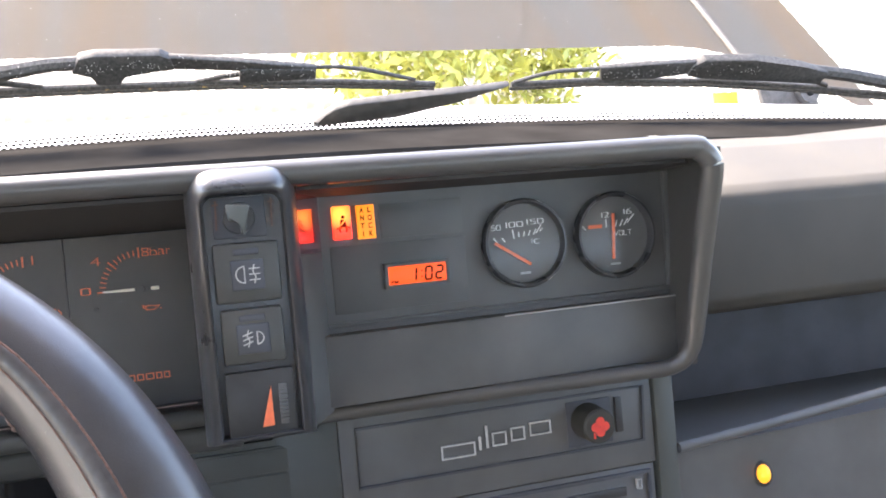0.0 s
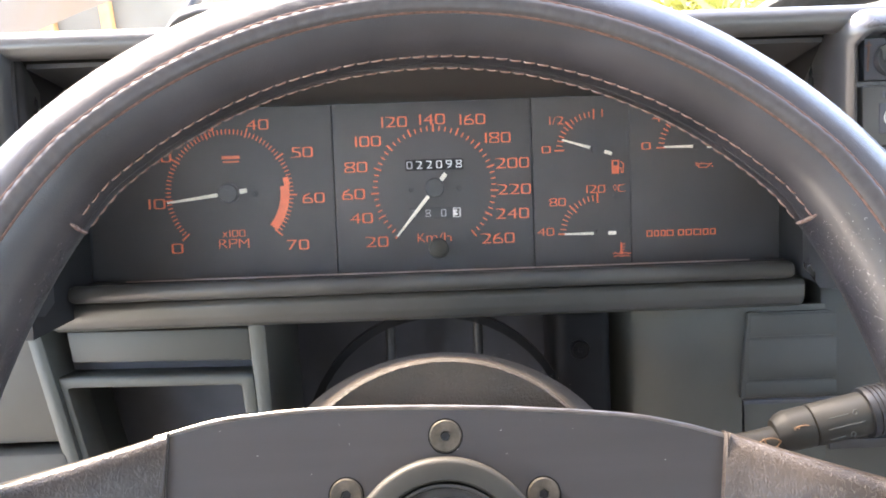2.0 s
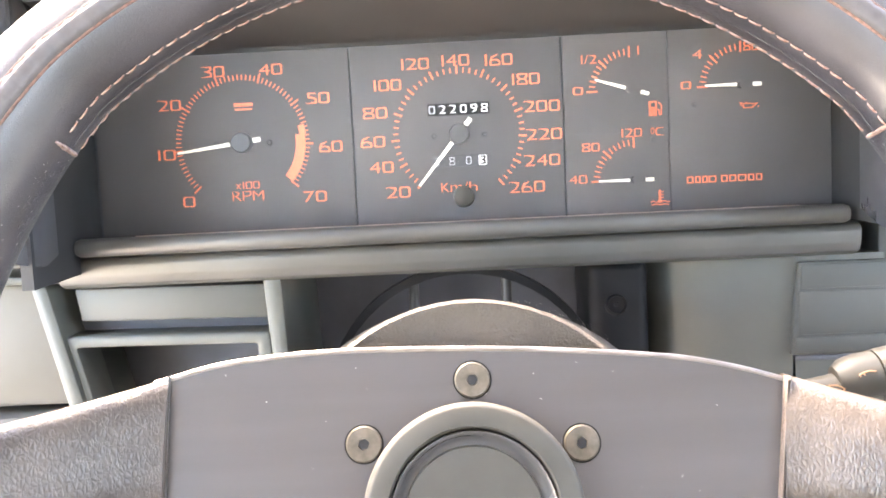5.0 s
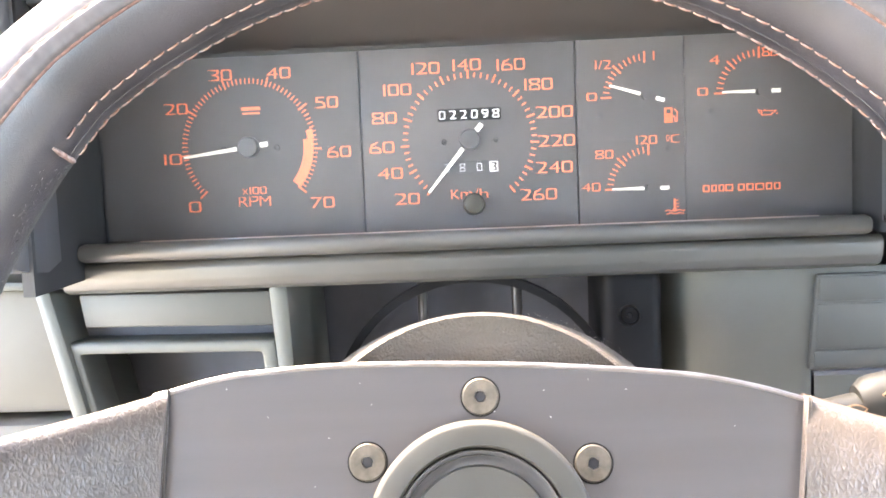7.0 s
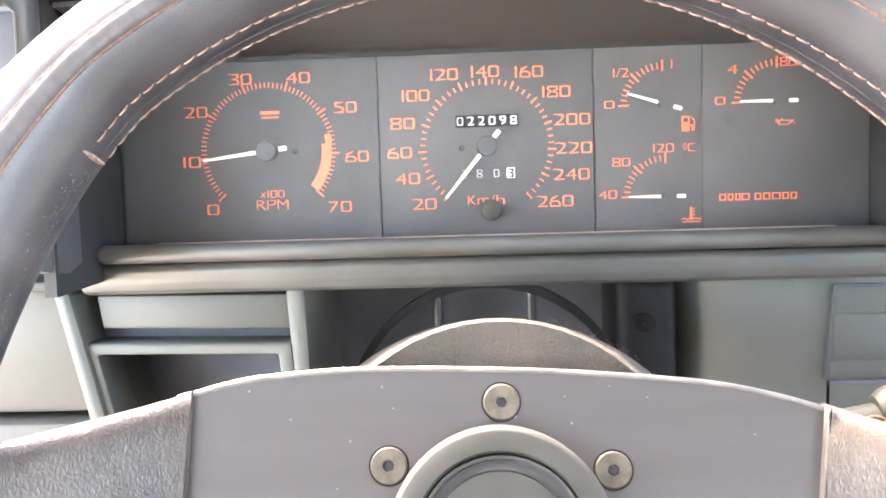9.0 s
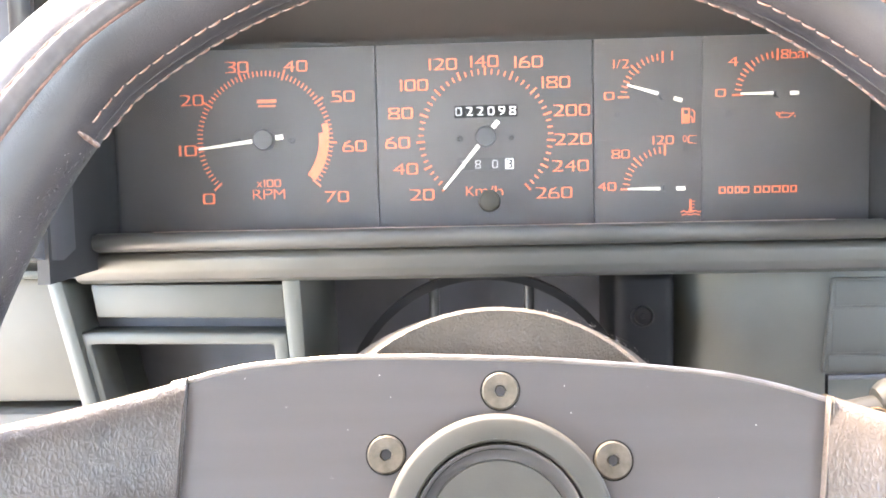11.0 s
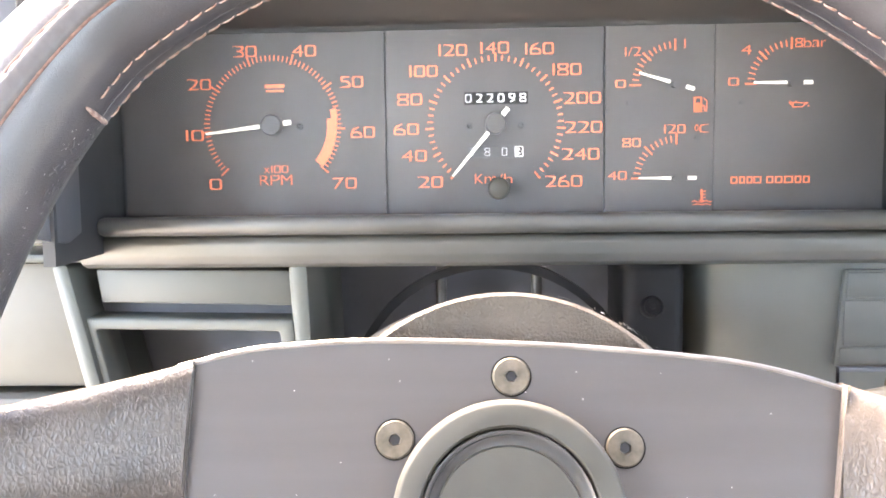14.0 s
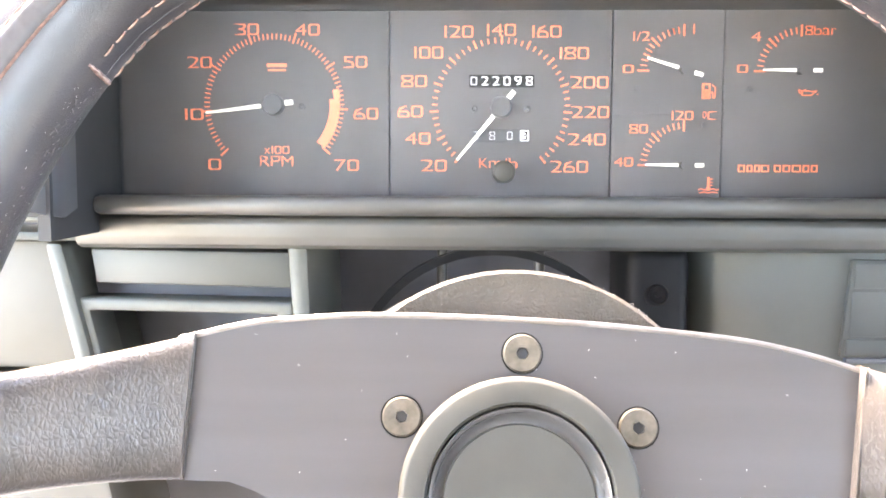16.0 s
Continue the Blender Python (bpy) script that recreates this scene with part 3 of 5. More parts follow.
part("knob_slot", box(0.3357, 0.3396, -0.0302, -0.0285, -0.0577, -0.0393, 0.0003), BLACK, dash)
# dark plate on the panel in place of the knob recess's shade
part("knob_well", box(0.3085, 0.3335, -0.0298, -0.0285, -0.0620, -0.0385, 0.0006), DARK, dash)

# passenger side
side = [(0.12, 0.110), (0.085, 0.1015), (0.05, 0.0925), (0.0, 0.0665), (-0.0055, 0.0605), (-0.0060, 0.054), (-0.002, 0.0), (0.003, -0.0065), (0.03, -0.012), (0.22, -0.012), (0.22, 0.10)]
part("passenger_dash", along(side, 0.3735, 1.14, 0.002), BEIGE, dash, "grey-brown padded dash with a rounded roll edge")
part("shelf_edge", tube([(0.3705, -0.030, -0.0712), (0.45, -0.026, -0.0668), (0.55, -0.020, -0.0600), (1.14, 0.022, -0.03)], 0.0028, 10), PLASTIC, dash)
part("glove_box_face", slab([(0.3705, -0.026), (1.14, 0.028), (1.14, 0.09), (0.3705, 0.09)], -0.24, -0.0745), PLASTIC, dash)
# dark back wall: the shelf's deep shade is put into its colour
part("shelf_recess", box(0.3705, 1.14, 0.075, 0.095, -0.22, -0.008), DARK, dash)

# ---- small light on the passenger side ----
lamp = thing("indicator_lamp", "small lit amber lamp in a dark bezel", "lamp", (0.4262, -0.022, -0.0965))
lamp_m = frame_of((0.4262, -0.0215, -0.0965), (-0.25, -1, 0.1)) @ Matrix.Diagonal((0.85, 1.15, 1, 1))
part("bezel", lathe([(0.0046, 0.0), (0.0062, 0.0), (0.0062, 0.0025), (0.0046, 0.003)], lamp_m, 24, True), BLACK, lamp)
part("lens", lathe([(0.0046, 0.0), (0.0046, 0.003), (0.0036, 0.0055), (0.0018, 0.0068), (0, 0.0072)], lamp_m, 24), AMBER, lamp, "glowing amber lens")

# ---- instrument cluster ----
cluster = thing("instrument_cluster", "black instrument cluster with orange printed dials and white needles", "instrument cluster")
Y0 = -0.0004
tacho = part("tachometer", box(-0.1900, -0.0700, 0.0, 0.0045, -0.0165, 0.0665, 0.0004), DIAL, cluster, "rev counter with a red sector")
speedo = part("speedometer", box(-0.0692, 0.0276, 0.0, 0.0045, -0.0165, 0.0665, 0.0004), DIAL, cluster, "speedometer with odometer windows")
fuel = part("fuel_gauge", box(0.0284, 0.0760, 0.0, 0.0045, 0.02155, 0.0665), DIAL, cluster, "fuel gauge face")
temp = part("coolant_gauge", box(0.0284, 0.0760, 0.0, 0.0045, -0.0165, 0.0215), DIAL, cluster, "coolant temperature gauge face")
oil = part("oil_gauge", box(0.0764, 0.1500, 0.0, 0.0045, -0.0165, 0.0665, 0.0003), DIAL, cluster, "oil pressure gauge face")
TX, TZ = -0.1211, 0.0253
SX, SZ = -0.0204, 0.0244


def tach_angle(v):
    return 222.7 - 3.763 * v


def speed_angle(v):
    return 230.2 - 1.171 * (v - 20)


part("scale", merge(ticks(TX, TZ, range(0, 71), tach_angle, 0.0290, 0.0312, 0.00052, Y0), ticks(TX, TZ, range(0, 71, 10), tach_angle, 0.0285, 0.0328, 0.00078, Y0)), ORANGE, tacho)
for s, dx, dz in (("0", -27.1, -26.2), ("10", -36.2, -4.0), ("20", -33.1, 18.8), ("30", -11.8, 33.2), ("40", 15.2, 33.0), ("50", 36.2, 18.9), ("60", 41.0, -3.6), ("70", 32.3, -26.4)):
    part("numeral", lettering(s, TX + dx / 1000, TZ + dz / 1000, 0.0057 if s == "0" else 0.0088 if s == "10" else 0.0108, 0.0049, Y0), ORANGE, tacho)
part("unit_text", lettering("RPM", TX + 0.0009, TZ - 0.0247, 0.0148, 0.0045, Y0), ORANGE, tacho)
part("unit_text", lettering("x100", TX + 0.001, TZ - 0.0197, 0.0112, 0.0033, Y0), ORANGE, tacho)
part("maker_mark", merge(box(TX - 0.0030, TX + 0.0058, Y0 - 0.0003, Y0, TZ + 0.0168, TZ + 0.0183), box(TX - 0.0026, TX + 0.0054, Y0 - 0.0003, Y0, TZ + 0.0150, TZ + 0.0158)), ORANGE, tacho)


def sector(cx, cz, r0, r1, a0, a1, y, n=24):
    return prism(arc(cx, cz, r1, a0, a1, n) + arc(cx, cz, r0, a1, a0, n), y - 0.0003, y)


part("red_sector", merge(sector(TX, TZ, 0.0249, 0.0293, tach_angle(57.6), tach_angle(69.8), Y0), sector(TX, TZ, 0.0270, 0.0298, tach_angle(55.4), tach_angle(57.6), Y0, 6)), ORANGE, tacho, "solid orange red-line sector")


def needle(cx, cz, angle, r0, r1, w0, w1, y, parent, name="needle", material=None):
    c, s = math.cos(radians(angle)), math.sin(radians(angle))
    pts = [(cx + r * c - t * s, cz + r * s + t * c) for r, t in ((r0, -w0 / 2), (r1, -w1 / 2), (r1, w1 / 2), (r0, w0 / 2))]
    return part(name, prism(pts, y - 0.0009, y, 0.00015, 1), material or CREAM, parent)


def pointer(parent, cx, cz, angle, r0, r1, w, t0, t1, hub):
    y = -0.0032
    needle(cx, cz, angle, r0, r1, w, w * 0.55, y, parent)
    needle(cx, cz, angle + 180, t0, t1, w * 1.15, w * 1.15, y, parent, "needle_tail")
    if hub:
        part("hub", lathe([(0, 0.0046), (hub * 0.9, 0.0046), (hub, 0.0038), (hub, 0.0)], frame_of((cx, 0, cz), (0, -1, 0)), 32), BLACK, parent)
    else:
        part("hub", lathe([(0, 0.0030), (0.0016, 0.0030), (0.0016, 0.0)], frame_of((cx, 0, cz), (0, -1, 0)), 16), DIAL, parent)


pointer(tacho, TX, TZ, 187.0, 0.0052, 0.0300, 0.0019, 0.0056, 0.0092, 0.0047)
part("scale", merge(ticks(SX, SZ, range(20, 261, 5), speed_angle, 0.0282, 0.0302, 0.00062, Y0), ticks(SX, SZ, range(20, 261, 20), speed_angle, 0.0278, 0.0312, 0.00082, Y0)), ORANGE, speedo)
for s, dx, dz in (("20", -29.4, -25.5), ("40", -36.6, -13.6), ("60", -40.0, -1.7), ("80", -38.3, 11.5), ("100", -32.1, 23.9), ("120", -18.9, 32.9), ("140", -0.3, 33.6), ("160", 19.5, 32.9), ("180", 31.6, 23.6), ("200", 38.6, 11.0), ("220", 39.2, -1.9), ("240", 37.9, -13.8), ("260", 30.4, -25.8)):
    part("numeral", lettering(s, SX + dx / 1000, SZ + dz / 1000, 0.0112 if len(s) == 2 else 0.0130 if s[0] == "1" else 0.0164, 0.0050, Y0), ORANGE, speedo)
part("unit_text", lettering("Km/h", SX - 0.0009, SZ - 0.0243, 0.0168, 0.0042, Y0), ORANGE, speedo)
pointer(speedo, SX, SZ, 230.3, 0.0050, 0.0300, 0.0019, 0.0050, 0.0088, 0.0047)
odo = part("odometer", box(SX - 0.0140, SX + 0.0145, Y0 - 0.0004, Y0 + 0.001, SZ + 0.0088, SZ + 0.0142, 0.0002), INK, speedo)
for i, s in enumerate("022098"):
    x = SX - 0.0120 + i * 0.00485
    part("digit_drum", box(x - 0.0020, x + 0.0020, Y0 - 0.0007, Y0, SZ + 0.0093, SZ + 0.0137, 0.0002), INK, odo)
    part("digit", lettering(s, x, SZ + 0.0115, 0.0029, 0.0037, Y0 - 0.0007, -0.004), GREY if i == 0 else WHITE, odo)
trip = part("trip_meter", box(SX - 0.0130, SX + 0.0128, Y0 - 0.0004, Y0 + 0.001, SZ - 0.0150, SZ - 0.0096, 0.0002), BLACK, speedo)
for s, dx in (("3", -0.0110), ("8", -0.0037), ("0", 0.0040)):
    part("digit", lettering(s, SX + dx, SZ - 0.0123, 0.0025, 0.0036, Y0 - 0.0004), GREY, trip)
part("tenths_drum", box(SX + 0.0086, SX + 0.0124, Y0 - 0.0008, Y0, SZ - 0.0146, SZ - 0.0100, 0.0002), WHITE, trip)
part("digit", lettering("3", SX + 0.0105, SZ - 0.0123, 0.0027, 0.0038, Y0 - 0.0009, 0.012), INK, trip)
knob_m = frame_of((SX + 0.0009, 0.0, SZ - 0.0291), (0, -1, 0.03))
part("reset_knob", lathe([(0.0012, 0), (0.0012, 0.012), (0.0043, 0.0125), (0.0048, 0.0140), (0.0048, 0.0185), (0.0042, 0.0205), (0.0028, 0.0214), (0, 0.0216)], knob_m, 28), RING, speedo, "round black trip reset knob")
for dx in (-0.0118, 0.0117):
    part("screw", lathe([(0.0016, 0), (0.0016, 0.0006), (0.0010, 0.0009), (0.0006, 0.0004), (0, 0.0004)], frame_of((SX + dx, 0, SZ - 0.0006), (0, -1, 0)), 14), BLACK, speedo)
    part("screw", lathe([(0.0016, 0), (0.0016, 0.0006), (0.0010, 0.0009), (0.0006, 0.0004), (0, 0.0004)], frame_of((TX + dx * 1.05, 0, TZ - 0.0006), (0, -1, 0)), 14), BLACK, tacho)


def small_dial(aux, cx, cz, n, needle_angle, marks):
    def at(v):
        return 180.0 - 90.0 * v
    part("scale", merge(ticks(cx, cz, [i / n for i in range(n + 1)], at, 0.0160, 0.0186, 0.00050, Y0), ticks(cx, cz, (0.0, 0.5, 1.0), at, 0.0150, 0.0196, 0.00075, Y0)), ORANGE, aux)
    pointer(aux, cx, cz, needle_angle, 0.0028, 0.0170, 0.0015, 0.0044, 0.0082, 0)
    for s, dx, dz, w, h in marks:
        part("numeral", lettering(s, cx + dx, cz + dz, w, h, Y0), ORANGE, aux)


small_dial(fuel, 0.0587, 0.0405, 12, 162.8, (("0", -0.0237, 0.0007, 0.0046, 0.0034), ("1/2", -0.0185, 0.0147, 0.0072, 0.0038), ("1", 0.0042, 0.0177, 0.0011, 0.0040)))
small_dial(temp, 0.0597, -0.0006, 12, 179.6, (("40", -0.0259, 0.0014, 0.0082, 0.0038), ("80", -0.0197, 0.0159, 0.0080, 0.0038), ("120", -0.0009, 0.0217, 0.0096, 0.0038), ("\u00b0C", 0.0109, 0.0217, 0.0058, 0.0036)))
small_dial(oil, 0.1090, 0.0402, 12, 179.4, (("0", -0.0248, 0.0011, 0.0046, 0.0034), ("4", -0.0194, 0.0148, 0.0044, 0.0040), ("8bar", 0.0080, 0.0174, 0.0130, 0.0038)))
for x, z, aux in ((0.0389, 0.0330, fuel), (0.0879, 0.0324, oil), (0.0686, 0.0171, temp)):
    part("screw", lathe([(0.0013, 0), (0.0013, 0.0006), (0.0007, 0.0007), (0, 0.0003)], frame_of((x, 0, z), (0, -1, 0)), 14), BLACK, aux)
# printed symbols
def resized(bm, cx, cz, k):
    bmesh.ops.scale(bm, vec=(k, 1, k), space=Matrix.Translation((-cx, 0, -cz)), verts=bm.verts[:])
    return bm


fx, fz = 0.0697, 0.0312
part("fuel_symbol", resized(merge(ring_frame([(fx - 0.0032, fz + 0.0046), (fx + 0.0012, fz + 0.0046), (fx + 0.0012, fz - 0.0036), (fx - 0.0032, fz - 0.0036)], [(fx - 0.0022, fz + 0.0038), (fx + 0.0004, fz + 0.0038), (fx + 0.0004, fz + 0.0012), (fx - 0.0022, fz + 0.0012)], Y0 - 0.0003, Y0), box(fx - 0.0030, fx + 0.0010, Y0 - 0.0003, Y0, fz - 0.0034, fz + 0.0014), strip([(fx + 0.0012, fz), (fx + 0.0024, fz - 0.0003), (fx + 0.0026, fz - 0.0030), (fx + 0.0036, fz - 0.0030), (fx + 0.0038, fz + 0.0022), (fx + 0.0022, fz + 0.0038)], 0.0005, Y0)), fx, fz, 0.82), ORANGE, fuel)
tx, tz = 0.0712, -0.0094
part("temperature_symbol", resized(merge(strip([(tx - 0.0002, tz - 0.0016), (tx - 0.0002, tz + 0.0044)], 0.0012, Y0), strip([(tx, tz + 0.0036), (tx + 0.0020, tz + 0.0036)], 0.0005, Y0), strip([(tx, tz + 0.0018), (tx + 0.0020, tz + 0.0018)], 0.0005, Y0), strip([(tx, tz), (tx + 0.0020, tz)], 0.0005, Y0), sector(tx - 0.0002, tz - 0.0018, 0.0, 0.0012, 0, 359, Y0, 12), strip([(tx - 0.0055, tz - 0.0024), (tx - 0.0040, tz - 0.0018), (tx - 0.0022, tz - 0.0026), (tx - 0.001, tz - 0.0022)], 0.0006, Y0), strip([(tx + 0.001, tz - 0.0022), (tx + 0.0026, tz - 0.0018), (tx + 0.0045, tz - 0.0026), (tx + 0.0056, tz - 0.0022)], 0.0006, Y0), strip([(tx - 0.0050, tz - 0.0042), (tx - 0.0025, tz - 0.0036), (tx, tz - 0.0042), (tx + 0.0025, tz - 0.0036), (tx + 0.0050, tz - 0.0042)], 0.0006, Y0)), tx, tz, 0.78), ORANGE, temp)
ox, oz = 0.1127, 0.0308
part("oil_symbol", resized(merge(strip([(ox - 0.0040, oz - 0.0014), (ox + 0.0020, oz - 0.0014), (ox + 0.0056, oz + 0.0014), (ox + 0.0026, oz + 0.0010), (ox + 0.0006, oz + 0.0014), (ox - 0.0040, oz + 0.0014), (ox - 0.0040, oz - 0.0014)], 0.0006, Y0), strip([(ox - 0.0040, oz + 0.0012), (ox - 0.0062, oz + 0.0022), (ox - 0.0056, oz + 0.0002), (ox - 0.0040, oz - 0.0002)], 0.0006, Y0), strip([(ox - 0.0020, oz + 0.0014), (ox - 0.0020, oz + 0.0024)], 0.0007, Y0), sector(ox + 0.0062, oz - 0.0008, 0.0, 0.0005, 0, 359, Y0, 8)), ox, oz, 0.66), ORANGE, oil)
# the maker's name as plain outlined bars
for x0, x1 in ((0.0, 0.085), (0.11, 0.18), (0.205, 0.275), (0.29, 0.39), (0.455, 0.54), (0.565, 0.655), (0.68, 0.79), (0.815, 0.895), (0.92, 1.0)):
    p, q, t = 0.0837 + x0 * 0.0343, 0.0837 + x1 * 0.0343, 0.00052
    part("maker_mark", ring_frame([(p, -0.0003), (q, -0.0003), (q, -0.0034), (p, -0.0034)], [(p + t, -0.0003 - t), (q - t, -0.0003 - t), (q - t, -0.0034 + t), (p + t, -0.0034 + t)], Y0 - 0.0003, Y0), ORANGE, oil)
lens = part("lens", box(-0.1895, 0.1495, -0.0125, -0.0115, -0.0148, 0.0665), LENS, cluster, "clear reflecting instrument lens")
lens.visible_shadow = False
part("bottom_trim", box(-0.1895, 0.1495, -0.0105, -0.0006, -0.0182, -0.0160, 0.0006), DIAL, cluster)
# thin pale strip in place of a highlight on the lens
part("lens_glint", box(-0.1700, 0.1300, -0.0131, -0.0119, -0.0158, -0.0150, 0.0003), LENSGLINT, cluster, "pale strip painted as the highlight on the lens's lower edge")

# ---- switch pods ----
def pod_body(x0, x1):
    """A hollow-fronted pod: a rounded outline that steps in towards its face."""
    bm = bmesh.new()
    rings = []
    for i, y, y_top in ((0.0205, 0.005, 0.005), (0.0, -0.0745, -0.0850), (0.0010, -0.0815, -0.0892), (0.0030, -0.0872, -0.0936), (0.0052, -0.0900, -0.0965), (0.0062, -0.0902, -0.0965), (0.0068, -0.0895, -0.0958), (0.0072, -0.0840, -0.0840)):
        r = max(0.0115 - i, 0.004)
        a, b, top, low = x0 + i, x1 - i, 0.0868 - i * 1.6, -0.0220 + i * 0.6
        pts = [(a, low), (b, low)] + [(b - r + r * math.cos(t), top - r + r * math.sin(t)) for t in [math.pi / 2 * k / 6 for k in range(7)]] + [(a + r - r * math.sin(t), top - r + r * math.cos(t)) for t in [math.pi / 2 * k / 6 for k in range(7)]]
        rings.append([bm.verts.new((x, y + (y_top - y) * max(0.0, min(1.0, (z - top + r) / r)), z)) for x, z in pts])
    n = len(rings[0])
    for p, q in zip(rings, rings[1:]):
        for k in range(n):
            j = (k + 1) % n
            bm.faces.new((p[k], p[j], q[j], q[k]))
    bm.faces.new(rings[0]), bm.faces.new(rings[-1][::-1])
    return bm


pod = thing("switch_pod", "upright dark plastic switch pod with fog lamp switches", "switch pod")
part("body", pod_body(0.1346, 0.1785), PODS, pod, "shiny rounded shell", 60)
part("knob_well", box(0.1450, 0.1650, -0.0878, -0.082, 0.0590, 0.0745, 0.0005), DARK, pod)
knob = part("rotary_knob", lathe([(0, 0.003), (0.0058, 0.003), (0.0062, 0.002), (0.0062, 0.0)], frame_of((0.1548, -0.0876, 0.0665), (0, -1, 0)), 28), BLACK, pod)
part("fin", prism([(0.1500, 0.0716), (0.1592, 0.0708), (0.1580, 0.0672), (0.1566, 0.0595), (0.1553, 0.0602), (0.1550, 0.0650), (0.1508, 0.0655)], -0.0985, -0.0885, 0.0012), LOWER, knob, "pale grey fin")
for x in (0.1462, 0.1672):
    part("mark", merge(strip([(x, 0.0625), (x + 0.0004, 0.0735)], 0.0007, -0.0879), strip([(x - 0.0008, 0.0720), (x + 0.0012, 0.0722)], 0.0006, -0.0879)), PIPING, pod)


def rocker(z0, z1, x0, x1, art):
    s = part("rocker_switch", box(x0, x1, -0.0890, -0.080, z0, z1, 0.0014), RAIL, pod)
    cx, cz = (x0 + x1) / 2, (z0 + z1) / 2
    part("symbol_plate", box(cx - 0.0062, cx + 0.0062, -0.0896, -0.085, cz - 0.0068, cz + 0.0048, 0.0005), DARK, s)
    part("slot", box(cx - 0.0048, cx + 0.0048, -0.0894, -0.085, z1 - 0.0048, z1 - 0.0024, 0.0004), DARK, s)
    part("symbol", art(cx, cz - 0.0008, -0.0896), SYMBOL, s)


def rear_fog(cx, cz, y):
    d = arc(cx - 0.0012, cz, 0.0032, 90, 270, 10)
    rays = [strip([(cx + 0.0006, cz + k), (cx + 0.0046, cz + k)], 0.0005, y) for k in (-0.0022, 0.0, 0.0022)]
    return merge(strip(d + [d[0]], 0.0005, y), strip([(cx + 0.0026, cz + 0.0035), (cx + 0.0020, cz + 0.0012), (cx + 0.0030, cz - 0.0012), (cx + 0.0024, cz - 0.0035)], 0.0005, y), *rays)


def front_fog(cx, cz, y):
    d = arc(cx + 0.0014, cz, 0.0024, 90, -90, 10)
    rays = [strip([(cx - 0.0004, cz + k + 0.0006), (cx - 0.0040, cz + k - 0.0006)], 0.0005, y) for k in (-0.0018, 0.0, 0.0018)]
    return merge(strip(d + [d[0]], 0.0005, y), strip([(cx - 0.0018, cz + 0.0032), (cx - 0.0024, cz + 0.001), (cx - 0.0016, cz - 0.001), (cx - 0.0022, cz - 0.0032)], 0.0005, y), *rays)


rocker(0.0337, 0.0570, 0.1437, 0.1687, rear_fog)
rocker(0.0099, 0.0313, 0.1444, 0.1680, front_fog)
part("dimmer_panel", box(0.1440, 0.1700, -0.0880, -0.082, -0.0190, 0.0068, 0.0006), BLACK, pod)
part("dimmer_wedge", prism([(0.1609, 0.0003), (0.1565, -0.0152), (0.1611, -0.0150)], -0.0886, -0.085), ORANGE, pod, "orange wedge mark")
dim = part("dimmer_wheel", box(0.1638, 0.1668, -0.0885, -0.084, -0.0150, 0.0010, 0.0004), PLASTIC, pod, "ribbed thumb wheel")
for i in range(11):
    part("rib", box(0.1636, 0.1670, -0.0898 + 0.00006 * (i - 5) ** 2, -0.086, -0.0148 + i * 0.00145, -0.0148 + i * 0.00145 + 0.0009, 0.0002, 1), PLASTIC, dim)
pod2 = thing("switch_pod", "upright dark plastic pod beside the dials", "switch pod")
part("body", pod_body(-0.2400, -0.1790), PODS, pod2, "shiny rounded shell", 60)
part("face_plate", box(-0.2320, -0.1870, -0.0862, -0.0835, -0.0150, 0.0730, 0.0006), DARK, pod2)

# ---- warning lamps and clock ----
warn = thing("warning_lamp", "lit red seat belt warning lamp", "warning lamp", (0.2, -0.02, 0.06), "warning lamps")
part("lens", box(0.1997, 0.2088, -0.0224, -0.019, 0.0548, 0.0710, 0.0008), BELT_LIGHT, warn)
bx, bz = 0.2045, 0.0620
part("symbol", merge(sector(bx + 0.0003, bz + 0.0036, 0.0, 0.0009, 0, 359, -0.0225, 10), prism([(bx - 0.0010, bz + 0.0023), (bx + 0.0010, bz + 0.0024), (bx - 0.0012, bz - 0.0002)], -0.0228, -0.0224), prism([(bx + 0.0015, bz + 0.0019), (bx + 0.0018, bz - 0.0012), (bx - 0.0014, bz - 0.0012)], -0.0228, -0.0224), strip([(bx - 0.0030, bz - 0.0020), (bx - 0.0014, bz - 0.0010), (bx + 0.0018, bz - 0.0010), (bx + 0.0034, bz - 0.0020)], 0.0005, -0.0225), strip([(bx - 0.0007, bz - 0.0014), (bx - 0.0018, bz - 0.0022), (bx - 0.0012, bz - 0.0036)], 0.0006, -0.0225), strip([(bx + 0.0011, bz - 0.0014), (bx + 0.0020, bz - 0.0022), (bx + 0.0014, bz - 0.0036)], 0.0006, -0.0225)), DARKRED, warn)
warn2 = thing("warning_lamp", "lit amber anti-lock warning lamp with black letters", "warning lamp", (0.216, -0.02, 0.06), "warning lamps")
part("lens", box(0.2117, 0.2204, -0.0222, -0.019, 0.0542, 0.0707, 0.0003), ANTI_LIGHT, warn2)
for i, (a, b) in enumerate(zip("ANTI", "LOCK")):
    for s, x in ((a, 0.2142), (b, 0.2180)):
        part("letter", lettering(s, x, 0.0682 - i * 0.0038, 0.0005 if s == "I" else 0.0019, 0.0026, -0.0222, 0.03), INK, warn2)
clock = thing("digital_clock", "small digital clock glowing orange", "clock", (0.239, -0.02, 0.035))
part("bezel", ring_frame([(0.2225, 0.0412), (0.2562, 0.0412), (0.2562, 0.0284), (0.2225, 0.0284)], [(0.2246, 0.0393), (0.2541, 0.0393), (0.2541, 0.0303), (0.2246, 0.0303)], -0.0230, -0.0205, 0.0004), PLASTIC, clock)
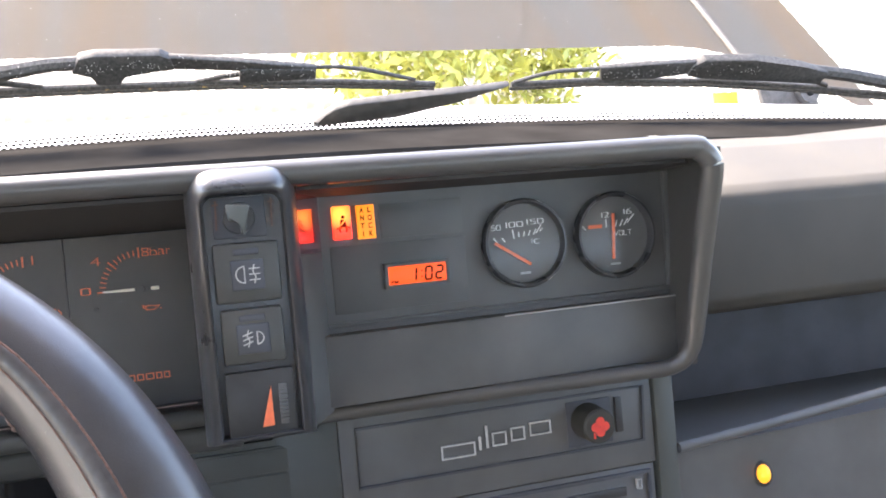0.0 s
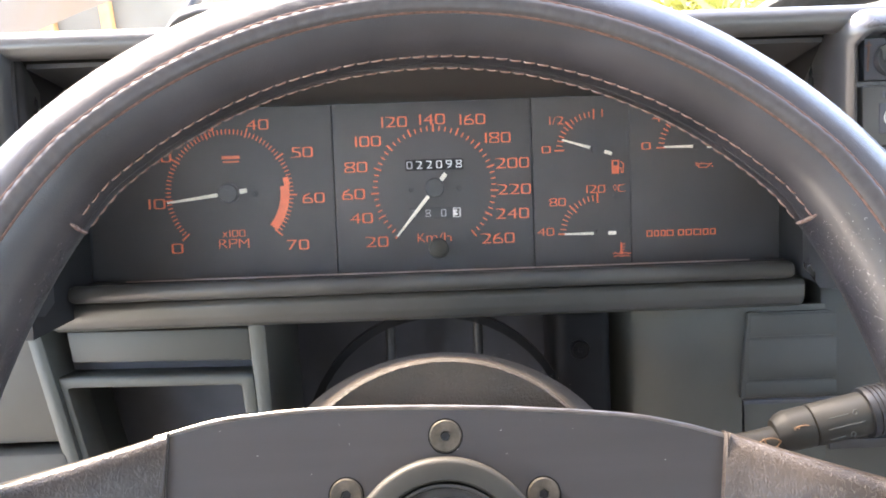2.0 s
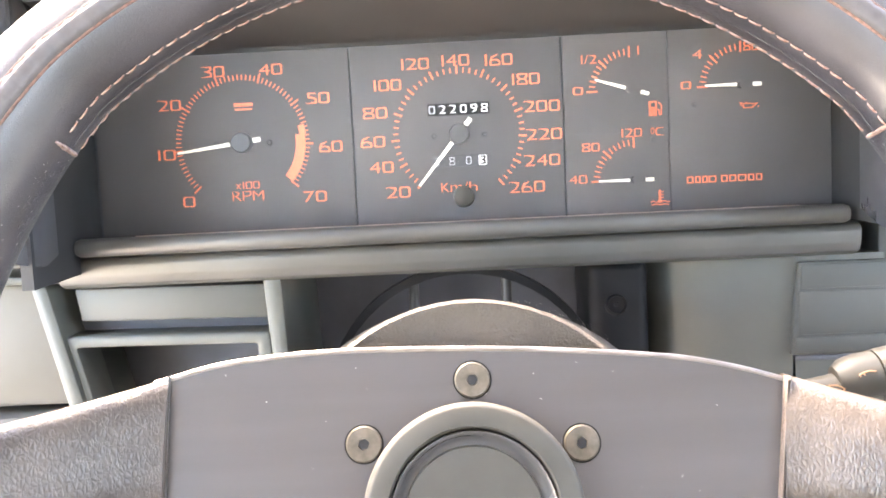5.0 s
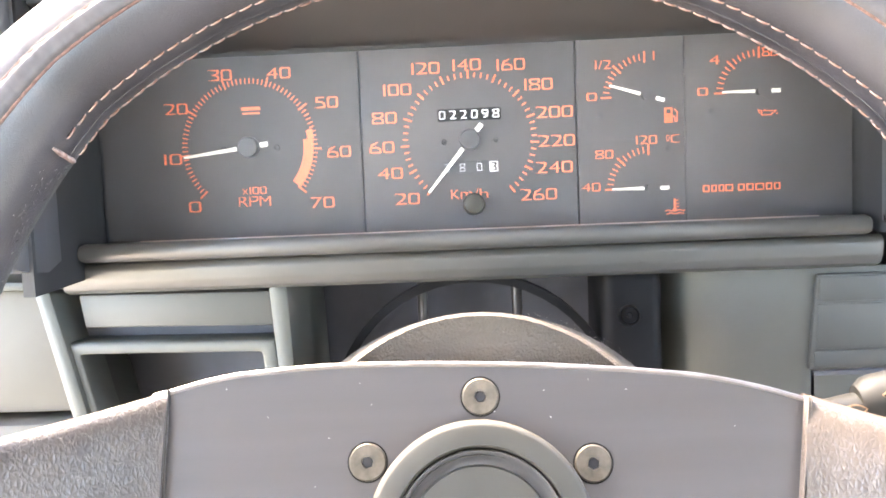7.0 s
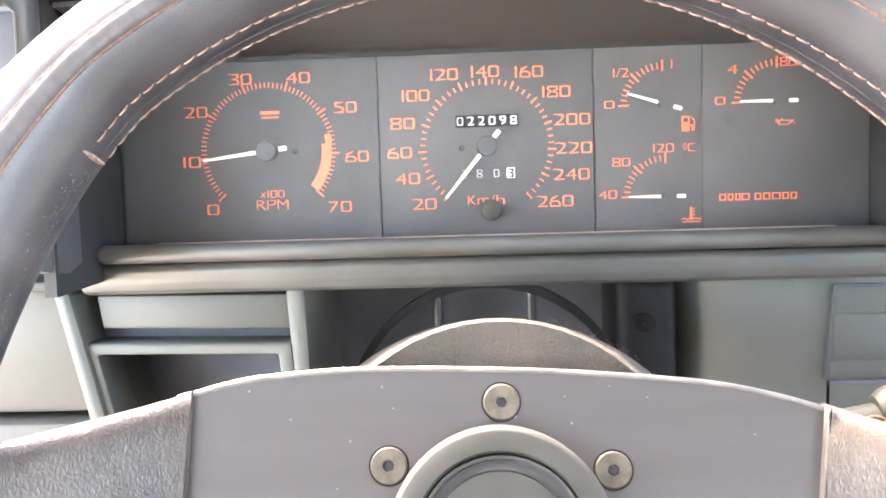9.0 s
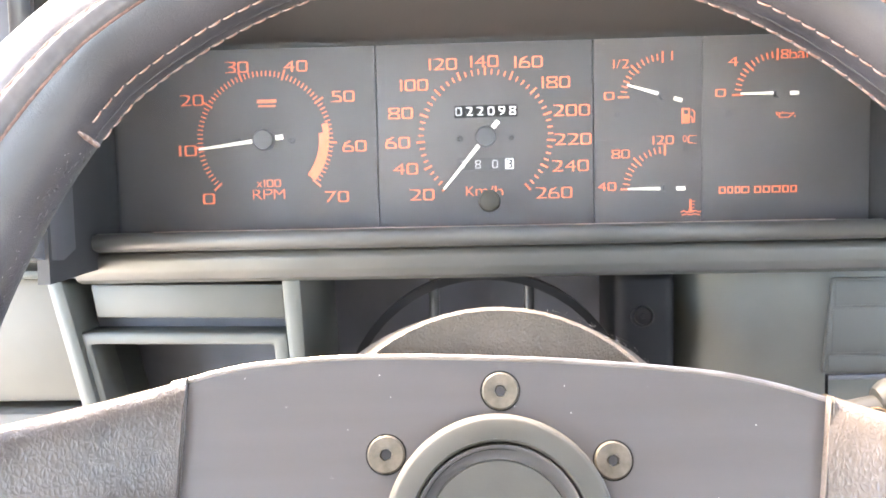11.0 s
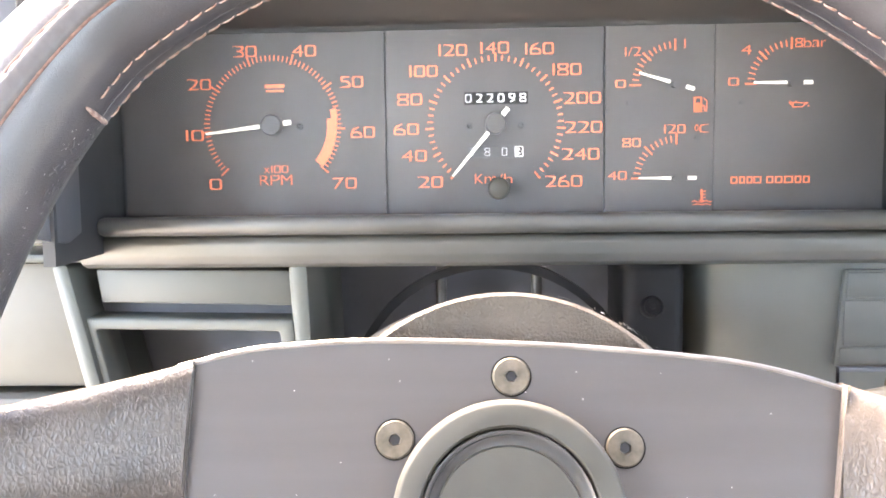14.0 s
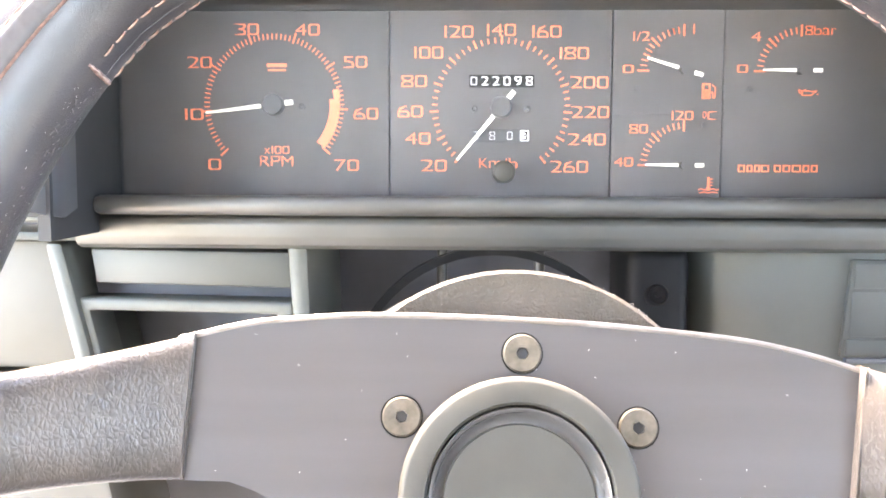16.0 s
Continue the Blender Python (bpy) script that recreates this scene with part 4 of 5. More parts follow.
part("display", box(0.2246, 0.2541, -0.0222, -0.020, 0.0303, 0.0393, 0.0003), LCD, clock)


def segments(cx, cz, w, h, on, y, slant=0.12):
    t = 0.00095
    ends = {"a": ((-1, 1), (1, 1)), "b": ((1, 1), (1, 0)), "c": ((1, 0), (1, -1)), "d": ((-1, -1), (1, -1)), "e": ((-1, 0), (-1, -1)), "f": ((-1, 1), (-1, 0)), "g": ((-1, 0), (1, 0))}
    out = []
    for k in on:
        (x0, z0), (x1, z1) = ends[k]
        p, q = Vector((x0 * w / 2, z0 * h / 2)), Vector((x1 * w / 2, z1 * h / 2))
        d = (q - p).normalized() * 0.0004
        p, q = p + d, q - d
        out.append(strip([(cx + p.x + slant * p.y, cz + p.y), (cx + q.x + slant * q.y, cz + q.y)], t, y))
    return merge(*out)


part("digit", segments(0.2370, 0.0346, 0.0032, 0.0062, "bc", -0.0222), INK, clock)
part("digit", segments(0.2450, 0.0346, 0.0032, 0.0062, "abcdef", -0.0222), INK, clock)
part("digit", segments(0.2505, 0.0346, 0.0032, 0.0062, "abged", -0.0222), INK, clock)
part("colon", merge(box(0.2413, 0.2420, -0.0225, -0.0222, 0.0356, 0.0364), box(0.2411, 0.2418, -0.0225, -0.0222, 0.0328, 0.0336)), INK, clock)
# same shift and shrink towards the first camera eye as the panel
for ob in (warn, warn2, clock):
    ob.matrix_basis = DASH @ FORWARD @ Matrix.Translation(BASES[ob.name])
part("pm_text", lettering("PM", 0.2275, 0.0316, 0.0036, 0.0015, -0.0222, 0.03), INK, clock)


# ---- round gauges ----
def round_gauge(name, label, cx, cz, r, px, pz, qx, qz, marks, extra):
    g = thing(name, label, "gauge", (cx, -0.02, cz), "round gauges")
    m = frame_of((cx, -0.0205, cz), (0, -1, 0))
    part("bezel", lathe([(r, -0.002), (r + 0.0003, 0.004), (r - 0.0005, 0.0060), (r - 0.0016, 0.0061), (r - 0.0023, 0.0046), (r - 0.0025, 0.0)], m, 64), GLOSSY, g, "glossy black bezel")
    part("dial", lathe([(0, 0.0010), (r - 0.0024, 0.0010), (r - 0.0024, 0.0)], m, 48), GAUGE, g)
    y = -0.0216
    for s, x, z, w, h in marks:
        part("numeral", lettering(s, x, z, w, h, y), WHITE, g)
    part("scale", extra(y), WHITE, g)
    d = Vector((qx - px, qz - pz))
    e = Vector((-d.y, d.x)).normalized() * 0.0008
    part("needle", prism([(px + e.x, pz + e.y), (qx + e.x, qz + e.y), (qx - e.x, qz - e.y), (px - e.x, pz - e.y)], y - 0.0022, y - 0.0012, 0.0002, 1), ORANGE, g, "orange-red needle")
    part("glass", lathe([(0, 0.0046), (r - 0.0031, 0.0042)], m, 40), FACE, g)
    part("maker_mark", box(cx - 0.0030, cx + 0.0026, y - 0.0003, y, cz - 0.0160, cz - 0.0148), GREY, g)
    return g


def temp_scale(y):
    cx, cz = 0.2970, 0.0385
    spots = [(0.2812, 0.0510, 0.2834, 0.0482), (0.2858, 0.0508, 0.2872, 0.0489), (0.2918, 0.0546, 0.2922, 0.0502), (0.2950, 0.0530, 0.2950, 0.0508), (0.2982, 0.0532, 0.2976, 0.0509), (0.3014, 0.0536, 0.3003, 0.0511), (0.3046, 0.0541, 0.3031, 0.0514), (0.3076, 0.0560, 0.3046, 0.0520), (0.3082, 0.0542, 0.3067, 0.0527)]
    return merge(*[strip([(a - 0.0006, b - 0.0027), (c - 0.0006, d - 0.0027)], 0.0006, y) for a, b, c, d in spots])


def volt_scale(y):
    spots = [(0.3446, 0.0555, 0.3446, 0.0515), (0.3510, 0.0545, 0.3500, 0.0515), (0.3545, 0.0548, 0.3526, 0.0516), (0.3575, 0.0552, 0.3550, 0.0520), (0.3612, 0.0572, 0.3570, 0.0530), (0.3310, 0.0530, 0.3325, 0.0510)]
    return merge(*[strip([(a - 0.0006, b - 0.0027), (c - 0.0006, d - 0.0027)], 0.0006, y) for a, b, c, d in spots])


g1 = round_gauge("temperature_gauge", "round black oil temperature gauge with an orange needle", 0.2966, 0.0447, 0.0226, 0.2992, 0.0335, 0.2805, 0.0459, (("50", 0.2822, 0.0537, 0.0054, 0.0028), ("100", 0.2923, 0.0546, 0.0098, 0.0028), ("150", 0.3038, 0.0553, 0.0098, 0.0028), ("\u00b0C", 0.3032, 0.0450, 0.0046, 0.0026)), temp_scale)
g2 = round_gauge("voltmeter", "round black voltmeter with an orange needle and band", 0.3478, 0.0445, 0.0226, 0.3460, 0.0318, 0.3478, 0.0558, (("12", 0.3438, 0.0553, 0.0048, 0.0028), ("16", 0.3570, 0.0563, 0.0050, 0.0028), ("VOLT", 0.3535, 0.0451, 0.0100, 0.0028)), volt_scale)
# gauges follow the panel, shrunk towards the first camera eye
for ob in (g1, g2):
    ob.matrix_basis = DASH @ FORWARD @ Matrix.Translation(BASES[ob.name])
part("band", box(0.3335, 0.3415, -0.0219, -0.0214, 0.0486, 0.0505), ORANGE, g2, "orange low-voltage band")

# ---- console badge and heater knob ----
# the model name as plain strokes
badge = thing("badge", "thin pale metal model badge on the console", "badge", (0.27, -0.03, -0.052))
for w0, w1, h0, h1 in ((0.0, 0.30, 0.0, 0.0068), (0.335, 0.355, 0.0, 0.0068), (0.40, 0.42, 0.0, 0.0112), (0.455, 0.585, 0.0, 0.0068), (0.625, 0.755, 0.0, 0.0068), (0.80, 1.0, 0.0, 0.0068)):
    x0, x1, zb = 0.2413 + w0 * 0.0582, 0.2413 + w1 * 0.0582, -0.0572 + w0 * 0.0060
    if w1 - w0 < 0.1:
        part("bar", box(x0, x1, -0.0300, -0.0286, zb + h0, zb + h1, 0.0002, 1), SYMBOL, badge)
    else:
        t = 0.0007
        part("outline", ring_frame([(x0, zb + h1), (x1, zb + h1), (x1, zb), (x0, zb)], [(x0 + t, zb + h1 - t), (x1 - t, zb + h1 - t), (x1 - t, zb + t), (x0 + t, zb + t)], -0.0300, -0.0286), SYMBOL, badge)
hk = thing("heater_knob", "black round knob with an orange-red leaf mark", "knob", (0.3253, -0.03, -0.0519))
hm = frame_of((0.3195, -0.0285, -0.0490), (0.03, -1, -0.03))
part("body", lathe([(0, 0.0155), (0.0078, 0.0155), (0.0088, 0.0145), (0.0092, 0.0)], hm, 32), RING, hk)
leaf = []
for k in range(4):
    a = radians(90 * k)
    leaf.append(lathe([(0, 0.0158), (0.0024, 0.0158), (0.0024, 0.0150)], hm @ Matrix.Translation((0.0026 * math.cos(a), 0.0026 * math.sin(a), 0)), 14))
part("leaf_mark", merge(*leaf, box(0.3160, 0.3170, -0.0445, -0.0436, -0.0550, -0.0520)), RED, hk)

# ---- steering column ----
WU, WV, WN, WC = Vector((0.9984, 0.03451, -0.04472)), Vector((0.03461, 0.25173, 0.96718)), Vector((0.04464, -0.96718, 0.25013)), Vector((-0.02089, -0.1618, -0.08686))
WHEEL = Matrix.Translation(WC) @ Matrix((WU, WV, WN)).transposed().to_4x4()
HUB = WHEEL @ Matrix.Translation((0, 0, -0.0056))
RIM = WHEEL @ Matrix.Translation((0.0016, 0.0060, 0.0))
RIM_R, RIM_H, RIM_A, RIM_B = 0.1537, 0.0289, 0.01454, 0.0166
col = thing("steering_column", "dark plastic steering column cowl", "steering column", tuple(WC - WN * 0.05))


def cowl():
    bm = bmesh.new()
    rings = []
    for a, b, h, cx in ((0.0, 0.0, -0.0215, 0.002), (0.050, 0.0495, -0.0212, 0.002), (0.0565, 0.0562, -0.0205, 0.002), (0.0590, 0.0588, -0.0197, 0.002), (0.0602, 0.0599, -0.0206, 0.002), (0.0640, 0.0611, -0.034, 0.0028), (0.0700, 0.0630, -0.055, 0.004), (0.0768, 0.0652, -0.078, 0.0055), (0.0785, 0.0655, -0.090, 0.006), (0.080, 0.064, -0.125, 0.006)):
        rings.append([bm.verts.new(WHEEL @ Vector((cx + a * math.cos(t), b * math.sin(t), h))) for t in [2 * math.pi * i / 64 for i in range(64)]])
    for p, q in zip(rings, rings[1:]):
        for i in range(64):
            j = (i + 1) % 64
            bm.faces.new((p[i], p[j], q[j], q[i]))
    bmesh.ops.remove_doubles(bm, verts=bm.verts[:], dist=1e-6)
    return bm


part("cowl", cowl(), COWL, col)
part("shaft", lathe([(0, -0.05), (0.020, -0.05), (0.022, -0.004), (0, -0.004)], HUB, 32), BLACK, col)

# black block holds the lock and stands in for shade beside the column
part("lock_shade_block", box(0.0385, 0.0668, 0.006, 0.060, -0.16, -0.0376, 0.006, 3), LOCK, col, "dark block for the ignition lock housing and the shade beside it")
part("ignition_lock", lathe([(0.0095, 0.0), (0.0095, 0.010), (0.0080, 0.012), (0.0070, 0.0105), (0, 0.0105)], frame_of((0.0485, -0.002, -0.0585), (-0.1, -1, 0.2)) @ Matrix.Diagonal((0.5, 0.5, 1, 1)), 28), LOCK, col, "black ignition lock")
part("lock_face", lathe([(0, 0.0118), (0.0016, 0.0118), (0.0020, 0.010)], frame_of((0.0485, -0.002, -0.0585), (-0.1, -1, 0.2)) @ Matrix.Diagonal((0.7, 0.7, 1, 1)), 20), LOCK, col)

# ---- wiper stalk ----
stalk = thing("wiper_stalk", "black wiper stalk with orange symbols and a ribbed grip", "stalk", (0.10, -0.12, -0.066))
s0, s1 = Vector((0.040, -0.118, -0.0790)), Vector((0.190, -0.122, -0.0470))
sm = frame_of(s0, s1 - s0)
part("arm", merge(lathe([(0, 0), (0.0052, 0.0), (0.0050, 0.056), (0.0048, 0.062), (0, 0.063)], Matrix.Translation((0, 0, -0.0022)) @ sm, 28), lathe([(0, 0.0565), (0.0050, 0.0575), (0.0066, 0.0600), (0.0072, 0.0625), (0.0073, 0.0700), (0, 0.0702)], sm, 28)), RING, stalk)
part("sleeve", lathe([(0.0, 0.0706), (0.0072, 0.0706), (0.0074, 0.0710), (0.0075, 0.0892), (0.0, 0.0896)], sm, 28), RING, stalk)
grip = [(0.0, 0.0896), (0.0086, 0.0896)]
for i in range(14):
    h = 0.0905 + i * 0.0016
    grip += [(0.0088, h), (0.0088, h + 0.0009), (0.0082, h + 0.0011), (0.0082, h + 0.0015)]
part("grip", lathe(grip + [(0.0080, 0.114), (0, 0.115)], sm, 32), BLACK, stalk)


def wipe_symbol(h, k):
    c = sm @ Vector((0, 0, h))
    c = Vector((c.x, 0, c.z + k))
    y = -0.1262
    return merge(strip(arc(c.x, c.z - 0.0030, 0.0058, 52, 128, 8), 0.00036, y), strip(arc(c.x, c.z - 0.0030, 0.0022, 52, 128, 6), 0.00036, y), strip([(c.x - 0.0036, c.z + 0.0016), (c.x - 0.0014, c.z - 0.0012)], 0.00036, y), strip([(c.x + 0.0036, c.z + 0.0016), (c.x + 0.0014, c.z - 0.0012)], 0.00036, y), strip([(c.x - 0.0022, c.z + 0.0020), (c.x, c.z - 0.0024)], 0.0004, y))


part("symbol", wipe_symbol(0.0535, -0.0012), TAN, stalk)
part("symbol", wipe_symbol(0.0655, 0.0004), TAN, stalk)
for k, h0, h1 in ((0.0040, 0.0735, 0.0800), (0.0, 0.0735, 0.0860), (-0.0036, 0.0740, 0.0790)):
    a, b = sm @ Vector((0, 0, h0)), sm @ Vector((0, 0, h1))
    part("mark", strip([(a.x, a.z + k), (b.x, b.z + k)], 0.00028, -0.1277), LOWER, stalk)
for k, h0 in ((0.0040, 0.0825), (-0.0036, 0.0820)):
    a = sm @ Vector((0, 0, h0))
    part("mark", strip(arc(a.x, a.z + k, 0.0008, 0, 360, 10), 0.0003, -0.1277), LOWER, stalk)

# ---- steering wheel ----
wheel = thing("steering_wheel", "leather-wrapped sports steering wheel with a dark metal spoke plate", "steering wheel", tuple(WC))


def wplate(points, h0, h1, r=0.0, seg=2):
    bm = bmesh.new()
    a = [bm.verts.new(Vector((x, y, h0))) for x, y in points]
    b = [bm.verts.new(Vector((x, y, h1))) for x, y in points]
    bm.faces.new(a), bm.faces.new(b[::-1])
    for i in range(len(a)):
        j = (i + 1) % len(a)
        bm.faces.new((a[i], b[i], b[j], a[j]))
    bev(bm, r, seg)
    bm.transform(HUB)
    return bm


def bulge(deg):
    """How far the rim thickens inwards towards the spokes."""
    d = min(abs(deg - 168), abs(deg - 12), abs(deg - 372))
    return 0.0085 * max(0.0, 1 - (d / 34.0) ** 2) ** 1.2 if d < 34 else 0.0


def rim_point(deg, phi, lift=0.0):
    """A point on the rim, phi degrees round its section from the outside over the front."""
    b, f = bulge(deg), radians(phi)
    r, h = RIM_R - b / 2 + (RIM_A + lift + b / 2) * math.cos(f), RIM_H + (RIM_B + lift) * math.sin(f)
    return RIM @ Vector((r * math.cos(radians(deg)), r * math.sin(radians(deg)), h))


def rim():
    bm = bmesh.new()
    n, k = 240, 28
    rings = [[bm.verts.new(rim_point(360 * i / n, 360 * j / k)) for j in range(k)] for i in range(n)]
    for p, q in zip(rings, rings[1:] + rings[:1]):
        for j in range(k):
            l = (j + 1) % k
            bm.faces.new((p[j], p[l], q[l], q[j]))
    return bm


def welt():
    """A low ribbed seam over the front of the rim."""
    bm = bmesh.new()
    n = 720
    rings = []
    for i in range(n):
        deg = 360 * i / n
        rib = 0.00022 if i % 3 else 0.0
        rings.append([bm.verts.new(rim_point(deg, phi, lift)) for phi, lift in ((93, -0.0004), (94.5, 0.0002 + rib * 0.5), (99, 0.0005 + rib), (108, 0.0006 + rib), (113, 0.0003 + rib * 0.5), (115, -0.0004))])
    for p, q in zip(rings, rings[1:] + rings[:1]):
        for j in range(5):
            bm.faces.new((p[j], p[j + 1], q[j + 1], q[j]))
    return bm


rim_ob = part("rim", rim(), LEATHER, wheel, "black leather rim, worn and shiny")
part("welt", welt(), WELT, rim_ob, "dark raised band round the rim", 80)
for phi in (94.0, 114.0):
    part("piping", tube([rim_point(i * 2.0, phi, -0.0001) for i in range(181)], 0.00045, 8), PIPING, rim_ob, "thin brown seam along the band")
TOP = [(-0.0890, 0.0348), (-0.0847, 0.0360), (-0.075, 0.0388), (-0.0676, 0.0404), (-0.060, 0.0414), (-0.045, 0.0430), (-0.03, 0.0437), (-0.0145, 0.0440), (0.0007, 0.0440), (0.0159, 0.0438), (0.031, 0.0432), (0.0455, 0.0424), (0.0614, 0.0410), (0.0764, 0.0382), (0.0885, 0.0350), (0.0915, 0.0342)]
TOP = smooth(TOP)
BOTTOM = [(0.0880, 0.002), (0.080, 0.0005), (0.073, -0.0002), (0.067, -0.0023), (0.0628, -0.0040), (0.055, -0.012), (0.046, -0.028), (0.030, -0.045), (0.0, -0.052), (-0.030, -0.045), (-0.046, -0.028), (-0.055, -0.012), (-0.0628, -0.0040), (-0.067, -0.0023), (-0.073, -0.0004), (-0.088, -0.0010)]
part("spoke_plate", wplate(TOP + BOTTOM, 0.0, 0.0042, 0.0006, 1), PLATE, wheel, "brushed dark anodised spoke plate")


def glint_strip():
    pts = [HUB @ Vector((x, y - 0.0003, 0.0038)) for x, y in TOP]
    return tube(pts, 0.0008, 8)


part("plate_glint", glint_strip(), EDGE, wheel, "bright strip painted as the highlight on the plate's upper edge")


def spoke(sgn):
    bm = bmesh.new()
    rows = []
    u0, u1 = (0.0847, 0.1500) if sgn < 0 else (0.0885, 0.1540)
    for i in range(19):
        f = i / 18
        u = u0 + f * (u1 - u0)
        top = 0.0364 - 0.0225 * f + 0.003 * f * f
        low = -0.0008 - 0.012 * f * f + (0.002 * (1 - f) if sgn > 0 else 0.0)
        mid, half, th = (top + low) / 2, (top - low) / 2, 0.0046 + 0.0075 * f
        hc = -0.0030 + 0.030 * f ** 1.15
        rows.append([bm.verts.new(WHEEL @ Vector((sgn * u + (0.0042 * (mid + half * math.cos(t) - 0.036) / 0.033 * (1 - f) if sgn > 0 else 0.0), mid + half * math.copysign(abs(math.cos(t)) ** 0.55, math.cos(t)), hc + th * math.copysign(abs(math.sin(t)) ** 0.8, math.sin(t))))) for t in [2 * math.pi * j / 28 for j in range(28)]])
    for p, q in zip(rows, rows[1:]):
        for j in range(28):
            l = (j + 1) % 28
            bm.faces.new((p[j], p[l], q[l], q[j]))
    bm.faces.new(rows[0]), bm.faces.new(rows[-1][::-1])
    return bm


for sgn in (-1, 1):
    sp = part("spoke", spoke(sgn), WORN, wheel, "creased leather-covered spoke")
    if sgn < 0:
        part("spoke_hem", wplate([(-0.0846, 0.0366), (-0.0842, -0.0004), (-0.0848, -0.0004), (-0.0852, 0.0364)], 0.0036, 0.0058, 0.0002, 1), WORN, sp, "folded leather hem")
    else:
        for k in (0.0, 0.0009):
            part("spoke_hem", wplate([(0.0881 + k, 0.0356), (0.0884 + k, 0.0355), (0.0843 + k, 0.0016), (0.0840 + k, 0.0016)], 0.0038, 0.0072, 0.0001, 1), HEM, sp, "frayed leather hem")

part("horn_ring", lathe([(0.0299, 0.0030), (0.0299, 0.0098), (0.0297, 0.0108), (0.0291, 0.0115), (0.0283, 0.0118), (0.0236, 0.0118), (0.0231, 0.0113), (0.0229, 0.0100), (0.0229, 0.003)], HUB @ Matrix.Translation((0, -0.0009, 0)), 96), RING, wheel, "rounded black horn ring")
part("horn_rim", lathe([(0.0227, 0.004), (0.0227, 0.0108), (0.0224, 0.0113), (0.0220, 0.0111), (0.0213, 0.0098), (0.0204, 0.0086), (0.0194, 0.0080), (0.0186, 0.0080)], HUB @ Matrix.Translation((0, -0.0012, 0)), 96), HORN, wheel, "shiny hollow edge round the horn button")
part("horn_button", lathe([(0.0190, 0.004), (0.0190, 0.0101), (0.0187, 0.0105), (0.0150, 0.0108), (0, 0.0112)], HUB @ Matrix.Translation((0, -0.0017, -0.001)), 80), RING, wheel, "flat black horn button")


def bolt_mesh():
    m = Matrix.Translation((0, 0, 0))
    head = lathe([(0.0052, 0.0), (0.0050, 0.0012), (0.0046, 0.0016), (0.0020, 0.0016)], m, 36)
    socket = lathe([(0.0022, 0.00155), (0.0017, 0.00155), (0.0016, 0.0010), (0, 0.0010)], m, 6)
    return merge(head, socket)


for k in range(6):
    a = radians(90 + 60 * k)
    part("bolt_hole", lathe([(0.0049, 0.0040), (0.0049, 0.0043), (0.0054, 0.0044), (0.0055, 0.0040)], HUB @ Matrix.Translation((0.035 * math.cos(a), 0.035 * math.sin(a), 0)), 32), INK, wheel)
first = None
for k in range(6):
    a = radians(90 + 60 * k)
    place = HUB @ Matrix.Translation((0.035 * math.cos(a), 0.035 * math.sin(a), 0.0034)) @ pose(0, 0, 0, 0, 0, 17 * k)
    if first is None:
        b = bolt_mesh()
        bmesh.ops.recalc_face_normals(b, faces=b.faces[:])
        me = bpy.data.meshes.new("bolt")
        b.to_mesh(me)
        b.free()
        me.materials.append(BOLT)
        first = me
    ob = new("bolt", first)
    ob.parent = wheel
    ob.matrix_basis = Matrix.Translation(-WC) @ place
    if k == 0:
        tagged(ob, "dull zinc hexagon socket bolt")
        # dark disc on the socket floor: the socket's shade is in its colour
        hexagon = lathe([(0, 0.00104), (0.00148, 0.00104), (0.00155, 0.00120)], Matrix.Identity(4), 6)
        socket_mesh = finish(hexagon, "socket", SHADY, (0, 0, 0), 10)
    socket = new("socket", socket_mesh)
    socket.parent = ob

# stitches along the inner face of the rim
sb = tube([(-0.0017, 0, -0.0002), (-0.0014, 0, 0.0001), (-0.0007, 0, 0.00022), (0.0007, 0, 0.00022), (0.0014, 0, 0.0001), (0.0017, 0, -0.0002)], 0.0003, 6, [0.00014, 0.00022, 0.00029, 0.00029, 0.00022, 0.00014])
sme = bpy.data.meshes.new("stitch")
sb.to_mesh(sme)
sb.free()
sme.materials.append(THREAD)
sme.polygons.foreach_set("use_smooth", [True] * len(sme.polygons))
def on_rim(deg, phi):
    """A pose on the rim: x along it, z out of it."""
    p = rim_point(deg, phi, 0.0001)
    along_rim = (rim_point(deg + 0.2, phi) - rim_point(deg - 0.2, phi)).normalized()
    across = (rim_point(deg, phi + 1) - rim_point(deg, phi - 1)).normalized()
    normal = along_rim.cross(across).normalized()
    if normal.dot(p - rim_point(deg, phi, -0.004)) < 0:
        normal = -normal
    return Matrix.Translation(p) @ Matrix((along_rim, normal.cross(along_rim), normal)).transposed().to_4x4()


for phi, off in ((166.0, 0.0), (200.0, 0.5)):
    count = 58
    for i in range(count):
        st = new("stitch", sme)
        st.parent = rim_ob
        st.matrix_basis = Matrix.Translation(-WC) @ on_rim(42.4 + (139.8 - 42.4) * (i + off * 0.9) / count, phi) @ pose(0, 0, 0, 0, 0, 5)
for deg in (41.7, 140.4):
    part("seam_end", tube([rim_point(deg, phi, 0.0001) for phi in (160, 171, 182, 193, 202)], 0.0006, 8, [0.0003, 0.0007, 0.0006, 0.0007, 0.0003]), KNOT, rim_ob, "salmon thread knot closing the seam")
part("seam", tube([rim_point(42 + 98 * i / 90, 183 + 0.6 * math.sin(i * 1.9), -0.00002) for i in range(91)], 0.00011, 5), RUBBER, rim_ob, "fine seam line between the stitches")
# pale nicks in the leather past the end of the seam
nick_rng = random.Random(5)
